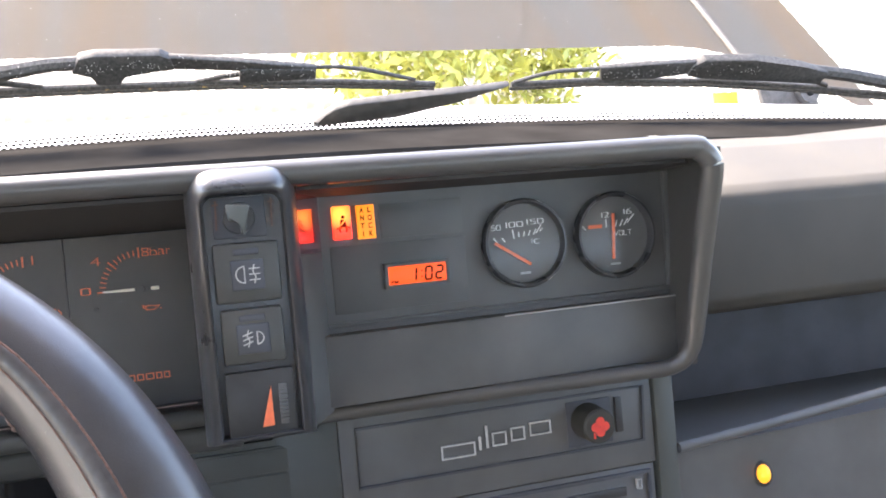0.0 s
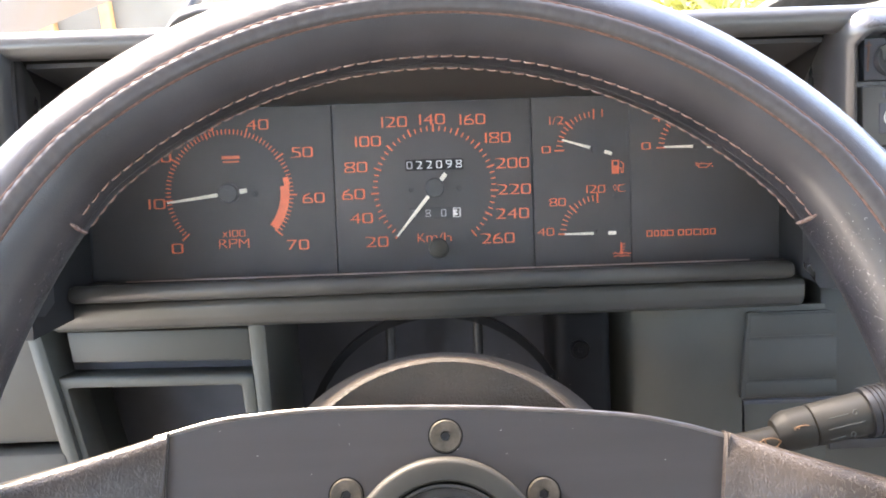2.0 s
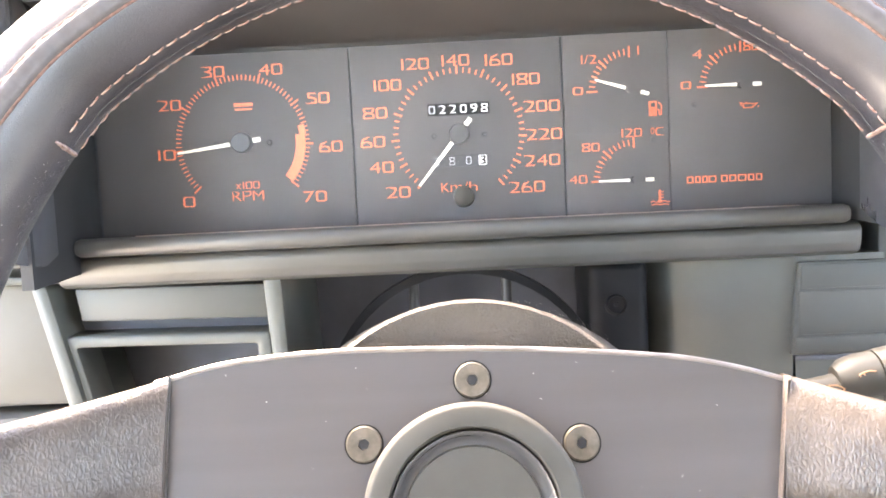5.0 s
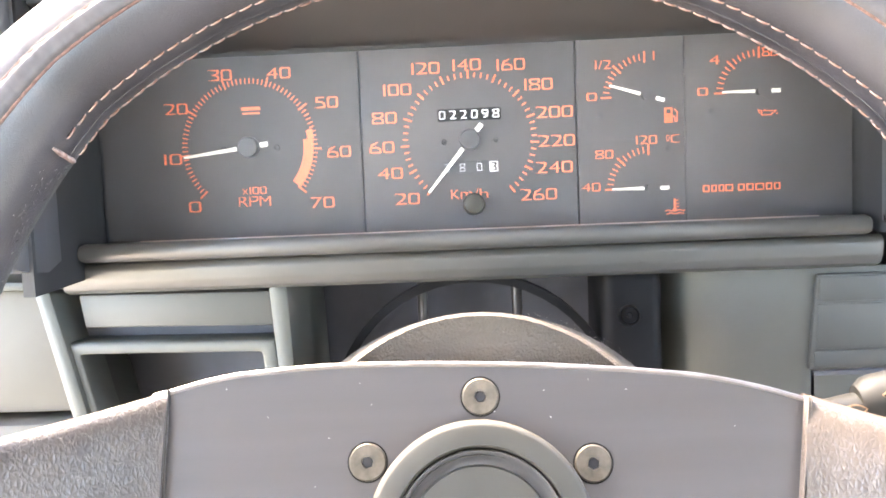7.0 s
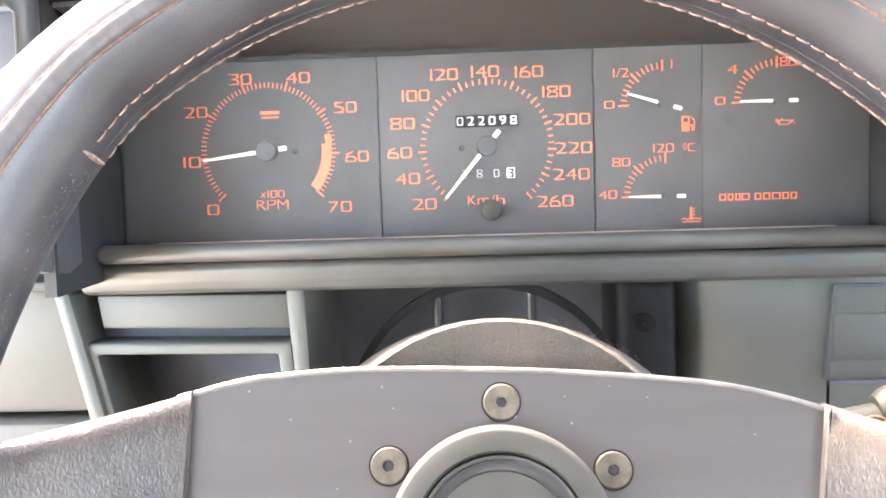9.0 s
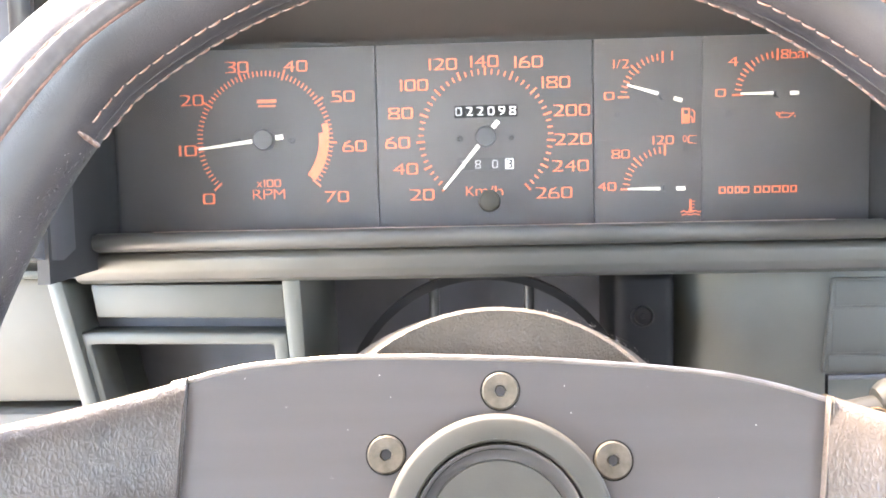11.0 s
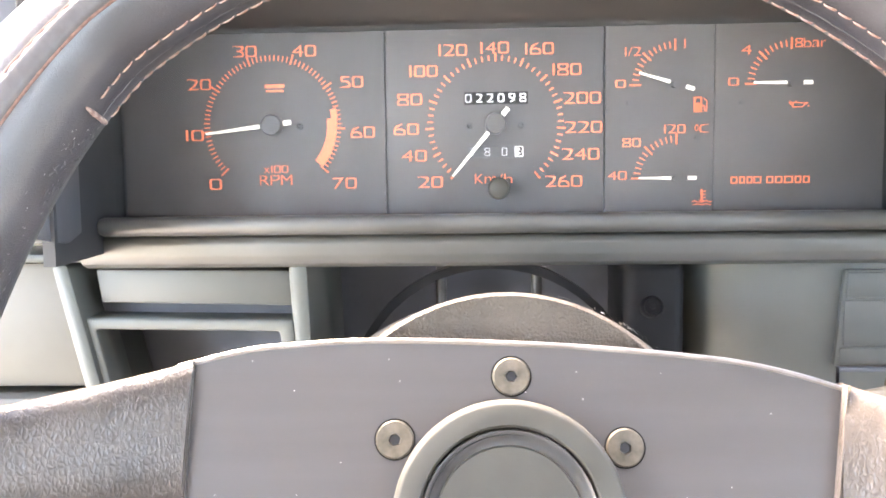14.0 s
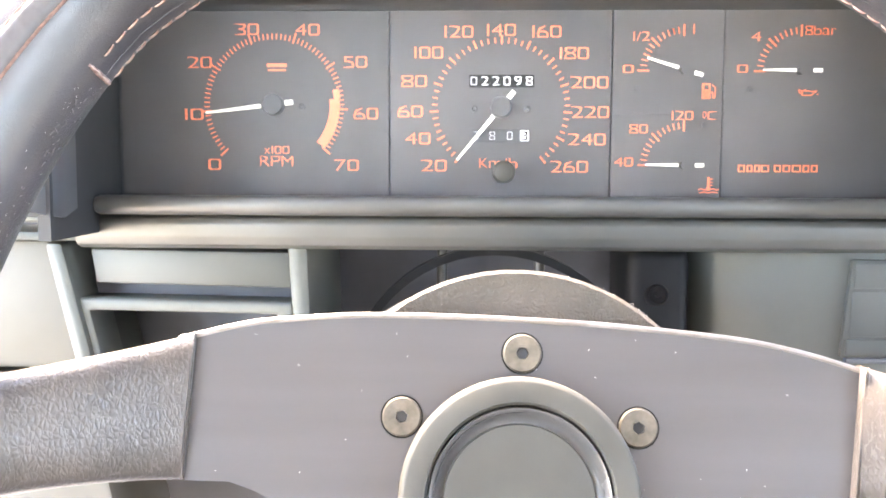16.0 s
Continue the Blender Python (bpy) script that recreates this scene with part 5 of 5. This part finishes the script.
for i in range(12):
    deg, phi = 142.0 + 9.0 * i / 12 + nick_rng.uniform(-0.3, 0.3), nick_rng.choice((172, 181, 190)) + nick_rng.uniform(-3, 3)
    part("nick", tube([rim_point(deg, phi, 0.00005), rim_point(deg + nick_rng.uniform(0.2, 0.5), phi + nick_rng.uniform(-3, 3), 0.00008), rim_point(deg + 0.7, phi + nick_rng.uniform(-4, 4), 0.00003)], 0.00013, 5), RUBBER, rim_ob)

# ---- windscreen and wipers ----
def glass_base(x):
    return Vector((x, 0.222 - 0.24 * (x - 0.2) ** 2, 0.1365 - 0.10 * (x - 0.2) ** 2))


RAKE = Vector((0, -0.72, 0.50))


def screen():
    bm = bmesh.new()
    rows = [[bm.verts.new(glass_base(x) + RAKE * t) for t in (-0.05, 0.25, 0.55, 0.9)] for x in [-0.75 + 0.08 * i for i in range(25)]]
    for a, b in zip(rows, rows[1:]):
        for k in range(3):
            bm.faces.new((a[k], a[k + 1], b[k + 1], b[k]))
    return bm


glass = solo("windscreen", screen(), SCREEN, "raked clear windscreen with a dotted black border", "windscreen", "structure")
glass.visible_shadow = False


def frit():
    me_v, me_f = [], []
    for row in range(4):
        size = 0.00200 - row * 0.00022
        for i in range(330):
            x = -0.62 + (i + 0.5 * (row % 2)) * 0.0043
            c = glass_base(x) + RAKE.normalized() * (0.007 + row * 0.0036) + Vector((0, -0.0006, -0.0006))
            k = len(me_v)
            nrm = Vector((0, -0.50, -0.72)).normalized()
            up = RAKE.normalized()
            for j in range(6):
                a = math.pi / 3 * j
                me_v.append(c + Vector((1, 0, 0)) * size * math.cos(a) + up * size * math.sin(a))
            me_f.append(tuple(range(k, k + 6)))
    me = bpy.data.meshes.new("dotted_border")
    me.from_pydata(me_v, [], me_f)
    me.materials.append(BLACK)
    ob = new("dotted_border", me)
    ob.parent = glass
    tagged(ob, "black printed dots along the glass", kind="stuff")


frit()
seal = tube([glass_base(-0.7 + 0.05 * i) + Vector((0, 0.004, 0.0005)) for i in range(37)], 0.0035, 8)
part("seal", seal, BLACK, glass, "black rubber seal")


def on_glass(x, z):
    b = glass_base(x)
    return Vector((x, b.y - 1.44 * (z - b.z), z)) + Vector((0, 0.004, 0.006))


def on_screen_plate(points, depth=0.008):
    """A flat piece of (x, z) outline that lies along the glass."""
    bm = bmesh.new()
    out = Vector((0, 0.57, 0.82)) * depth
    lo = [bm.verts.new(on_glass(x, z) - out * 0.7) for x, z in points]
    hi = [bm.verts.new(on_glass(x, z) + out * 0.3) for x, z in points]
    bm.faces.new(lo), bm.faces.new(hi[::-1])
    for i in range(len(lo)):
        j = (i + 1) % len(lo)
        bm.faces.new((lo[i], lo[j], hi[j], hi[i]))
    return bev(bm, 0.0012)


def laid(points, r, radii=None):
    return tube([on_glass(x, z) for x, z in points], r, 8, radii)


LEFT = thing("wiper", "black dusty windscreen wiper lying on the glass", "wiper", tuple(on_glass(0.0, 0.17)), "wipers")
part("arm", laid([(-0.10, 0.156), (-0.03, 0.168), (0.0208, 0.1744), (0.05, 0.1785), (0.08, 0.1800)], 0.004, [0.0062, 0.0058, 0.0052, 0.0046, 0.0046]), RUBBER, LEFT)
part("joint", on_screen_plate([(0.0640, 0.1765), (0.0700, 0.1838), (0.080, 0.1853), (0.120, 0.1856), (0.126, 0.1835), (0.1283, 0.1780), (0.110, 0.1768), (0.0957, 0.1757), (0.0923, 0.1706), (0.0775, 0.1706), (0.0765, 0.1758)]), RUBBER, LEFT, "broad dusty joint cover")
part("bridge", on_screen_plate([(0.120, 0.1840), (0.170, 0.1806), (0.2245, 0.1762), (0.2245, 0.1722), (0.170, 0.1760), (0.128, 0.1772)], 0.005), RUBBER, LEFT)
part("clip", on_screen_plate([(0.171, 0.1772), (0.2244, 0.1755), (0.2239, 0.1704), (0.1704, 0.1700)], 0.007), RUBBER, LEFT)
part("yoke", laid([(0.1414, 0.1688), (0.158, 0.1712), (0.174, 0.1726)], 0.0018), RUBBER, LEFT)
part("yoke", laid([(-0.03, 0.1690), (0.0189, 0.1702), (0.0441, 0.1678)], 0.0018, [0.0028, 0.0024, 0.0014]), RUBBER, LEFT)
part("yoke", laid([(0.2240, 0.1748), (0.2420, 0.1744), (0.2600, 0.1724), (0.2800, 0.1688), (0.2993, 0.1652)], 0.0016), RUBBER, LEFT)
BLADE_L = [(-0.105, 0.1622), (-0.03, 0.1642), (0.017, 0.1659), (0.0856, 0.1674), (0.1605, 0.1680), (0.2416, 0.1660), (0.3154, 0.1619)]
blade_l = part("blade", laid(BLADE_L, 0.0024), RUBBER, LEFT, "long thin rubber blade")
part("lip", laid([(x, z - 0.0026) for x, z in BLADE_L], 0.0015), RUBBER, blade_l)

RIGHT = thing("wiper", "black dusty windscreen wiper lying on the glass", "wiper", tuple(on_glass(0.68, 0.14)), "wipers")
part("arm", laid([(0.78, 0.115), (0.73, 0.1265), (0.6866, 0.1385), (0.6509, 0.1462), (0.61, 0.1530), (0.5728, 0.1587)], 0.004, [0.0065, 0.006, 0.0056, 0.0054, 0.0052, 0.0050]), RUBBER, RIGHT)
part("joint", on_screen_plate([(0.5160, 0.1645), (0.5237, 0.1673), (0.5644, 0.1645), (0.6072, 0.1572), (0.6300, 0.1520), (0.6280, 0.1450), (0.5732, 0.1515), (0.5296, 0.1560), (0.515, 0.1582)]), RUBBER, RIGHT, "broad dusty joint cover")
part("bridge", on_screen_plate([(0.4424, 0.1666), (0.4824, 0.1663), (0.522, 0.1655), (0.522, 0.1588), (0.5052, 0.1590), (0.4891, 0.1572), (0.4474, 0.1588)], 0.005), RUBBER, RIGHT)
part("yoke", laid([(0.3784, 0.1598), (0.395, 0.1630), (0.4117, 0.1650), (0.4435, 0.1645)], 0.0017), RUBBER, RIGHT)
part("yoke", laid([(0.575, 0.1560), (0.600, 0.1520), (0.64, 0.1405)], 0.0020), RUBBER, RIGHT)
BLADE_R = [(0.3766, 0.1586), (0.4425, 0.1576), (0.5367, 0.1512), (0.6196, 0.1415), (0.6934, 0.1303), (0.78, 0.115)]
blade_r = part("blade", laid(BLADE_R, 0.0024), RUBBER, RIGHT, "long thin rubber blade")
part("lip", laid([(x, z - 0.0026) for x, z in BLADE_R], 0.0015), RUBBER, blade_r)
# dry leaf scraps caught along the blade
rnd = random.Random(3)
for i in range(13):
    x = rnd.uniform(-0.09, 0.24)
    z = 0.1636 + 0.0034 * math.sin((x + 0.1) * 7)
    w, a = rnd.uniform(0.0010, 0.0028), rnd.uniform(-0.4, 0.4)
    c = on_glass(x, z) + Vector((0, -0.001, -0.0012))
    scrap = bmesh.new()
    top = [scrap.verts.new(c + Vector((w * u, 0.0005 * v, 0.0009 * v + w * u * a + 0.0004 * k))) for u, v, k in ((-1, 0, 0), (-0.3, -1, 0), (0.6, -0.8, 0), (1, 0.1, 0), (0.2, 1, 0))]
    apex = scrap.verts.new(c + Vector((0, -0.0004, 0.0006)))
    for k in range(5):
        scrap.faces.new((top[k], top[(k + 1) % 5], apex))
    scrap.faces.new(top[::-1])
    solo("leaf_scrap", scrap, DRY, "dry yellow-brown leaf scrap on the wiper blade", "leaf scrap", base=tuple(c), group="leaf scraps")


def spindle_cover(dx, sink):
    t = thing("wiper_spindle_cover", "black plastic wiper spindle cover at the foot of the glass", "cover", (0.3 + dx, 0.21, 0.15), "spindle covers")
    bm = bmesh.new()
    lo, hi = [], []
    for x, z in ((0.2249, 0.1400), (0.2330, 0.1465), (0.2400, 0.1500), (0.2515, 0.1525), (0.3117, 0.1556), (0.3772, 0.1585), (0.3400, 0.1510), (0.2900, 0.1430)):
        p = on_glass(x + dx, z - 0.001 + sink + 0.031 * (x - 0.225) * (dx != 0))
        lo.append(bm.verts.new(p)), hi.append(bm.verts.new(p + Vector((0, 0.004, 0.006))))
    bm.faces.new(lo), bm.faces.new(hi[::-1])
    for i in range(8):
        j = (i + 1) % 8
        bm.faces.new((lo[i], lo[j], hi[j], hi[i]))
    part("cover", bev(bm, 0.0012), DUSTY, t)


spindle_cover(0.0, 0.0)
spindle_cover(-0.43, -0.0078)

# ---- bodywork ahead of the glass ----
car = thing("car_body", "scuttle coloured pale for sunshine and raised dirty grey bonnet", "car body", (0.2, 0.5, 0.1))
def scuttle():
    """The panel below the glass, bowed like the foot of the windscreen."""
    bm = bmesh.new()
    rows = []
    for i in range(43):
        x = -0.62 + 0.04 * i
        dy, dz = -0.24 * (x - 0.2) ** 2, -0.10 * (x - 0.2) ** 2
        rows.append([bm.verts.new((x, y + dy, z + dz)) for y, z in ((0.235, 0.120), (0.30, 0.158), (0.36, 0.181), (0.46, 0.194), (0.52, 0.188), (0.54, 0.09), (0.235, 0.09))])
    for a, b in zip(rows, rows[1:]):
        for k in range(7):
            j = (k + 1) % 7
            bm.faces.new((a[k], a[j], b[j], b[k]))
    bm.faces.new(rows[0]), bm.faces.new(rows[-1][::-1])
    return bm


part("scuttle", scuttle(), SILVER, car, "scuttle panel coloured pale for the sun on it")


def bonnet_point(x, g):
    """The raised bonnet: its rear edge falls away towards both corners."""
    drop = 1.38 * max(0.0, -0.22 - x) ** 2 + 2.0 * max(0.0, x - 0.76) ** 2
    return Vector((x, 0.58 + 0.60 * g - drop * 0.86, 0.291 - 0.008 * (x + 0.05) + 0.70 * g - drop * (1 - 0.5 * g)))


def bonnet():
    bm = bmesh.new()
    rows = []
    for i in range(41):
        x = -0.62 + 1.64 * i / 40
        rows.append([bm.verts.new(bonnet_point(x, g) + Vector((0.08 * g * (1 - i / 20), 0, 0))) for g in (0.0, 0.012, 0.12, 0.25, 0.5, 0.75, 1.0)])
    for a, b in zip(rows, rows[1:]):
        for k in range(6):
            bm.faces.new((a[k], a[k + 1], b[k + 1], b[k]))
    bmesh.ops.solidify(bm, geom=bm.faces[:], thickness=0.012)
    return bm


part("bonnet", bonnet(), PAINT, car, "raised bonnet, dusty with brown streaks")
part("crease", tube([bonnet_point(0.862 - 0.02 * g, g) + Vector((0, -0.004, 0.0)) for g in (0.0, 0.05, 0.12, 0.25, 0.5)], 0.004, 6), PAINT, car)
part("hinge", merge(prism([(0.737, 0.205), (0.806, 0.202), (0.812, 0.190), (0.822, 0.160), (0.748, 0.160)], 0.362, 0.370, 0.003), lathe([(0.006, 0.0), (0.013, 0.0), (0.013, 0.010), (0.006, 0.010)], frame_of((0.800, 0.361, 0.176), (0, -1, 0)), 24, True)), DUSTY, car, "grey bonnet hinge plate")
part("stay_rod", rod((-0.310, 0.50, 0.19), (-0.252, 0.53, 0.295), 0.007), BLACK, car)
part("sticker", box(0.709, 0.741, 0.400, 0.402, 0.165, 0.1866), YELLOW, car)

# ---- cabin shell, unseen: closes the cabin and shapes the light in it ----
def wbox(name, b, material, label, category):
    return tagged(new(name, finish(b, name, material, (0, 0, 0))), label, category, kind="structure")


wbox("ceiling", box(-0.68, 1.15, -1.75, -0.20, 1.45, 1.49, 0.01), LINING, "pale cloth headlining", "ceiling")
wbox("floor", box(-0.68, 1.15, -1.75, 0.55, 0.24, 0.28), DARK, "dark cabin floor", "floor")
d1 = box(-0.03, 0.03, -1.05, 0.0, 0.24, 0.96, 0.01)
d1.transform(pose(-0.72, 0.30, 0, 0, 0, -62))
wbox("door_1", d1, TRIM, "plain grey door standing open", "door")
wbox("wall_side", box(-0.74, -0.68, -1.75, -0.80, 0.24, 0.96, 0.01), TRIM, "plain grey cabin side", "wall")
# heights of this door and the rear wall are set to hold back light
wbox("door_2", box(1.15, 1.21, -1.75, 0.30, 0.24, 1.10, 0.01), TRIM, "plain unseen grey door lining, raised to hold back light", "door")
wbox("wall_rear", box(-0.68, 1.15, -1.15, -1.10, 0.24, 1.22), TRIM, "plain unseen grey wall closing the cabin and holding back light", "wall")

# ---- outside ----
wbox("ground", box(-60, 60, -60, 60, -0.06, 0.0), EARTH, "pale sunlit gravel ground", "ground")
fence = tagged(new("fence"), "weathered wooden board fence with gaps", "fence")
fence.matrix_basis = pose(0, 0, 0)
BASES[fence.name] = Vector((0, 0, 0))
post = box(-0.055, 0.055, -0.012, 0.012, -0.04, 2.0, 0.006)
pm = finish(post, "board", WOOD, (0, 0, 0))
for i in range(90):
    ob = new("board", pm)
    ob.parent = fence
    ob.matrix_basis = pose(-6 + i * 0.165 + random.uniform(-0.01, 0.01), 7.5, random.uniform(-0.03, 0.03))
for z in (0.5, 1.5):
    ob = new("rail", finish(box(-6.1, 9.0, 7.52, 7.58, z - 0.05, z + 0.05, 0.005), "rail", WOOD, (0, 0, 0)))
    ob.parent = fence


def shrub(name, c, r, n, label):
    t = tagged(new(name), label, "shrub")
    t.matrix_basis = pose(*c)
    BASES[t.name] = Vector((0, 0, 0))
    stems = [tube([(0, 0, 0), (0.1 * r * math.cos(k), 0.1 * r * math.sin(k), 0.4 * r), (0.5 * r * math.cos(k), 0.5 * r * math.sin(k), 1.0 * r)], 0.02, 6, [0.03, 0.02, 0.008]) for k in range(5)]
    ob = new("stems", finish(merge(*stems), "stems", WOOD, (0, 0, 0)))
    ob.parent = t
    vs, fs = [], []
    for i in range(n):
        d = Vector((random.gauss(0, 1), random.gauss(0, 1), random.gauss(0, 1))).normalized()
        p = d * r * random.uniform(0.45, 1.0) * (0.8 + 0.3 * noise.noise(d * 2.3)) + Vector((0, 0, r * 1.05))
        a, b = Vector((random.gauss(0, 1), random.gauss(0, 1), random.gauss(0, 1))).normalized(), Vector((random.gauss(0, 1), random.gauss(0, 1), random.gauss(0, 1))).normalized()
        s = random.uniform(0.04, 0.09)
        k = len(vs)
        vs += [p - a * s, p + b * s * 0.4, p + a * s, p - b * s * 0.4]
        fs.append((k, k + 1, k + 2, k + 3))
    me = bpy.data.meshes.new("leaves")
    me.from_pydata(vs, [], fs)
    me.materials.append(LEAF)
    ob = tagged(new("leaves", me), kind="stuff")
    ob.parent = t


wbox("wall_house", box(-4.5, -0.98, 4.0, 4.2, 0.0, 3.2), STONE, "pale rendered house wall", "wall")
for x, w in ((-2.05, 0.09), (-1.72, 0.06)):
    wbox("trim", box(x, x + w, 3.94, 3.998, 0.0, 3.0, 0.01), POST, "brown painted timber post on the wall", "post")
shrub("shrub", (1.6, 5.6, 0), 0.9, 2600, "sunlit yellow-green leafy shrub by the fence")
shrub("shrub", (2.9, 6.2, 0), 0.8, 2200, "sunlit yellow-green leafy shrub by the fence")


def flecks():
    vs, fs = [], []
    rnd = random.Random(5)
    for i in range(26):
        x, y = rnd.uniform(-0.078, 0.078), rnd.uniform(0.0, 0.040)
        if math.hypot(x, y) < 0.031:
            continue
        a, l, w = rnd.uniform(0, 3.14), rnd.uniform(0.00008, 0.00026), rnd.uniform(0.00005, 0.00009)
        c, d = Vector((math.cos(a), math.sin(a), 0)), Vector((-math.sin(a), math.cos(a), 0))
        k = len(vs)
        vs += [HUB @ (Vector((x, y, 0.0044)) + c * u * l + d * v * w) for u, v in ((-1, -1), (1, -1), (1, 1), (-1, 1))]
        fs.append((k, k + 1, k + 2, k + 3))
    for i in range(70):
        t, h = rnd.uniform(0.30, 1.35), rnd.uniform(-0.078, -0.021)
        g = (-0.0206 - h) / 0.058
        p = WHEEL @ Vector((0.002 + 0.0035 * g + (0.0604 + 0.0166 * g) * math.cos(t), (0.0601 + 0.0076 * g) * math.sin(t), h))
        l = rnd.uniform(0.00004, 0.00011)
        k = len(vs)
        vs += [p + Vector((u * l, v * l, 0.0003 + v * l)) for u, v in ((-1, -1), (1, -1), (1, 1), (-1, 1))]
        fs.append((k, k + 1, k + 2, k + 3))
    # pale flecks on the rim, painted in for glints on the leather grain too
    for i in range(560):
        deg = rnd.uniform(6, 41) if i < 500 else rnd.uniform(141, 168)
        phi = rnd.gauss(math.pi - 0.50, 0.30) if i < 500 else rnd.gauss(math.pi - 0.15, 0.12)
        a, p = radians(deg), rim_point(deg, math.degrees(phi), 0.0002)
        u = (WHEEL.to_3x3() @ Vector((-math.sin(a), math.cos(a), rnd.uniform(-0.6, 0.6)))).normalized()
        w = (WHEEL.to_3x3() @ Vector((0, 0, 1)))
        l, t = rnd.uniform(0.00010, 0.00032), rnd.uniform(0.00004, 0.00009)
        k = len(vs)
        vs += [p + u * l * c + w * t * d for c, d in ((-1, -1), (1, -1), (1, 1), (-1, 1))]
        fs.append((k, k + 1, k + 2, k + 3))
    me = bpy.data.meshes.new("dust_and_glint_flecks")
    me.from_pydata([v - WC for v in vs], [], fs)
    me.materials.append(SYMBOL)
    ob = new("dust_and_glint_flecks", me)
    ob.parent = wheel
    tagged(ob, "white lint and dust flecks, with painted grain glints on the rim", kind="stuff")


flecks()


def specks(name, places, normal, parent, base, label):
    """Tiny flat dust specks lying at the given places."""
    rnd = random.Random(11)
    n = Vector(normal).normalized()
    u = n.cross(Vector((0, 0, 1))).normalized()
    v = n.cross(u)
    vs, fs = [], []
    for p in places:
        a, l, w = rnd.uniform(0, 3.14), rnd.uniform(0.0002, 0.0007) * rnd.uniform(0.5, 1.0), rnd.uniform(0.00015, 0.00035)
        c, d = u * math.cos(a) + v * math.sin(a), v * math.cos(a) - u * math.sin(a)
        k = len(vs)
        vs += [p - base + c * l * i + d * w * j for i, j in ((-1, -1), (1, -1), (1, 1), (-1, 1))]
        fs.append((k, k + 1, k + 2, k + 3))
    me = bpy.data.meshes.new(name)
    me.from_pydata(vs, [], fs)
    me.materials.append(WHITE)
    ob = new(name, me)
    ob.parent = parent
    tagged(ob, label, kind="stuff")


def dusted(line_points, count, spread, seed):
    rnd = random.Random(seed)
    out = []
    for i in range(count):
        k = rnd.randrange(len(line_points) - 1)
        f = rnd.random()
        (x0, z0), (x1, z1) = line_points[k], line_points[k + 1]
        out.append(on_glass(x0 + (x1 - x0) * f, z0 + (z1 - z0) * f + rnd.gauss(0, spread)) + Vector((0, -0.57, -0.82)) * 0.0066)
    return out


specks("dust_specks", dusted([(0.02, 0.1744), (0.07, 0.180), (0.10, 0.1815), (0.128, 0.1805), (0.175, 0.1765), (0.224, 0.174)], 150, 0.0020, 1), (0, -0.57, -0.82), LEFT, BASES[LEFT.name], "pale dust specks")
specks("dust_specks", dusted([(0.445, 0.1635), (0.484, 0.1630), (0.545, 0.1615), (0.575, 0.1575)], 90, 0.0018, 2), (0, -0.57, -0.82), RIGHT, BASES[RIGHT.name], "pale dust specks")
dust = random.Random(4)
specks("dust_specks", [bonnet_point(dust.uniform(-0.2, 0.95), abs(dust.gauss(0, 0.07)) + 0.004) + Vector((0, -0.76, 0.65)) * 0.016 for i in range(260)], (0, -0.76, 0.65), car, BASES[car.name], "pale dust specks")
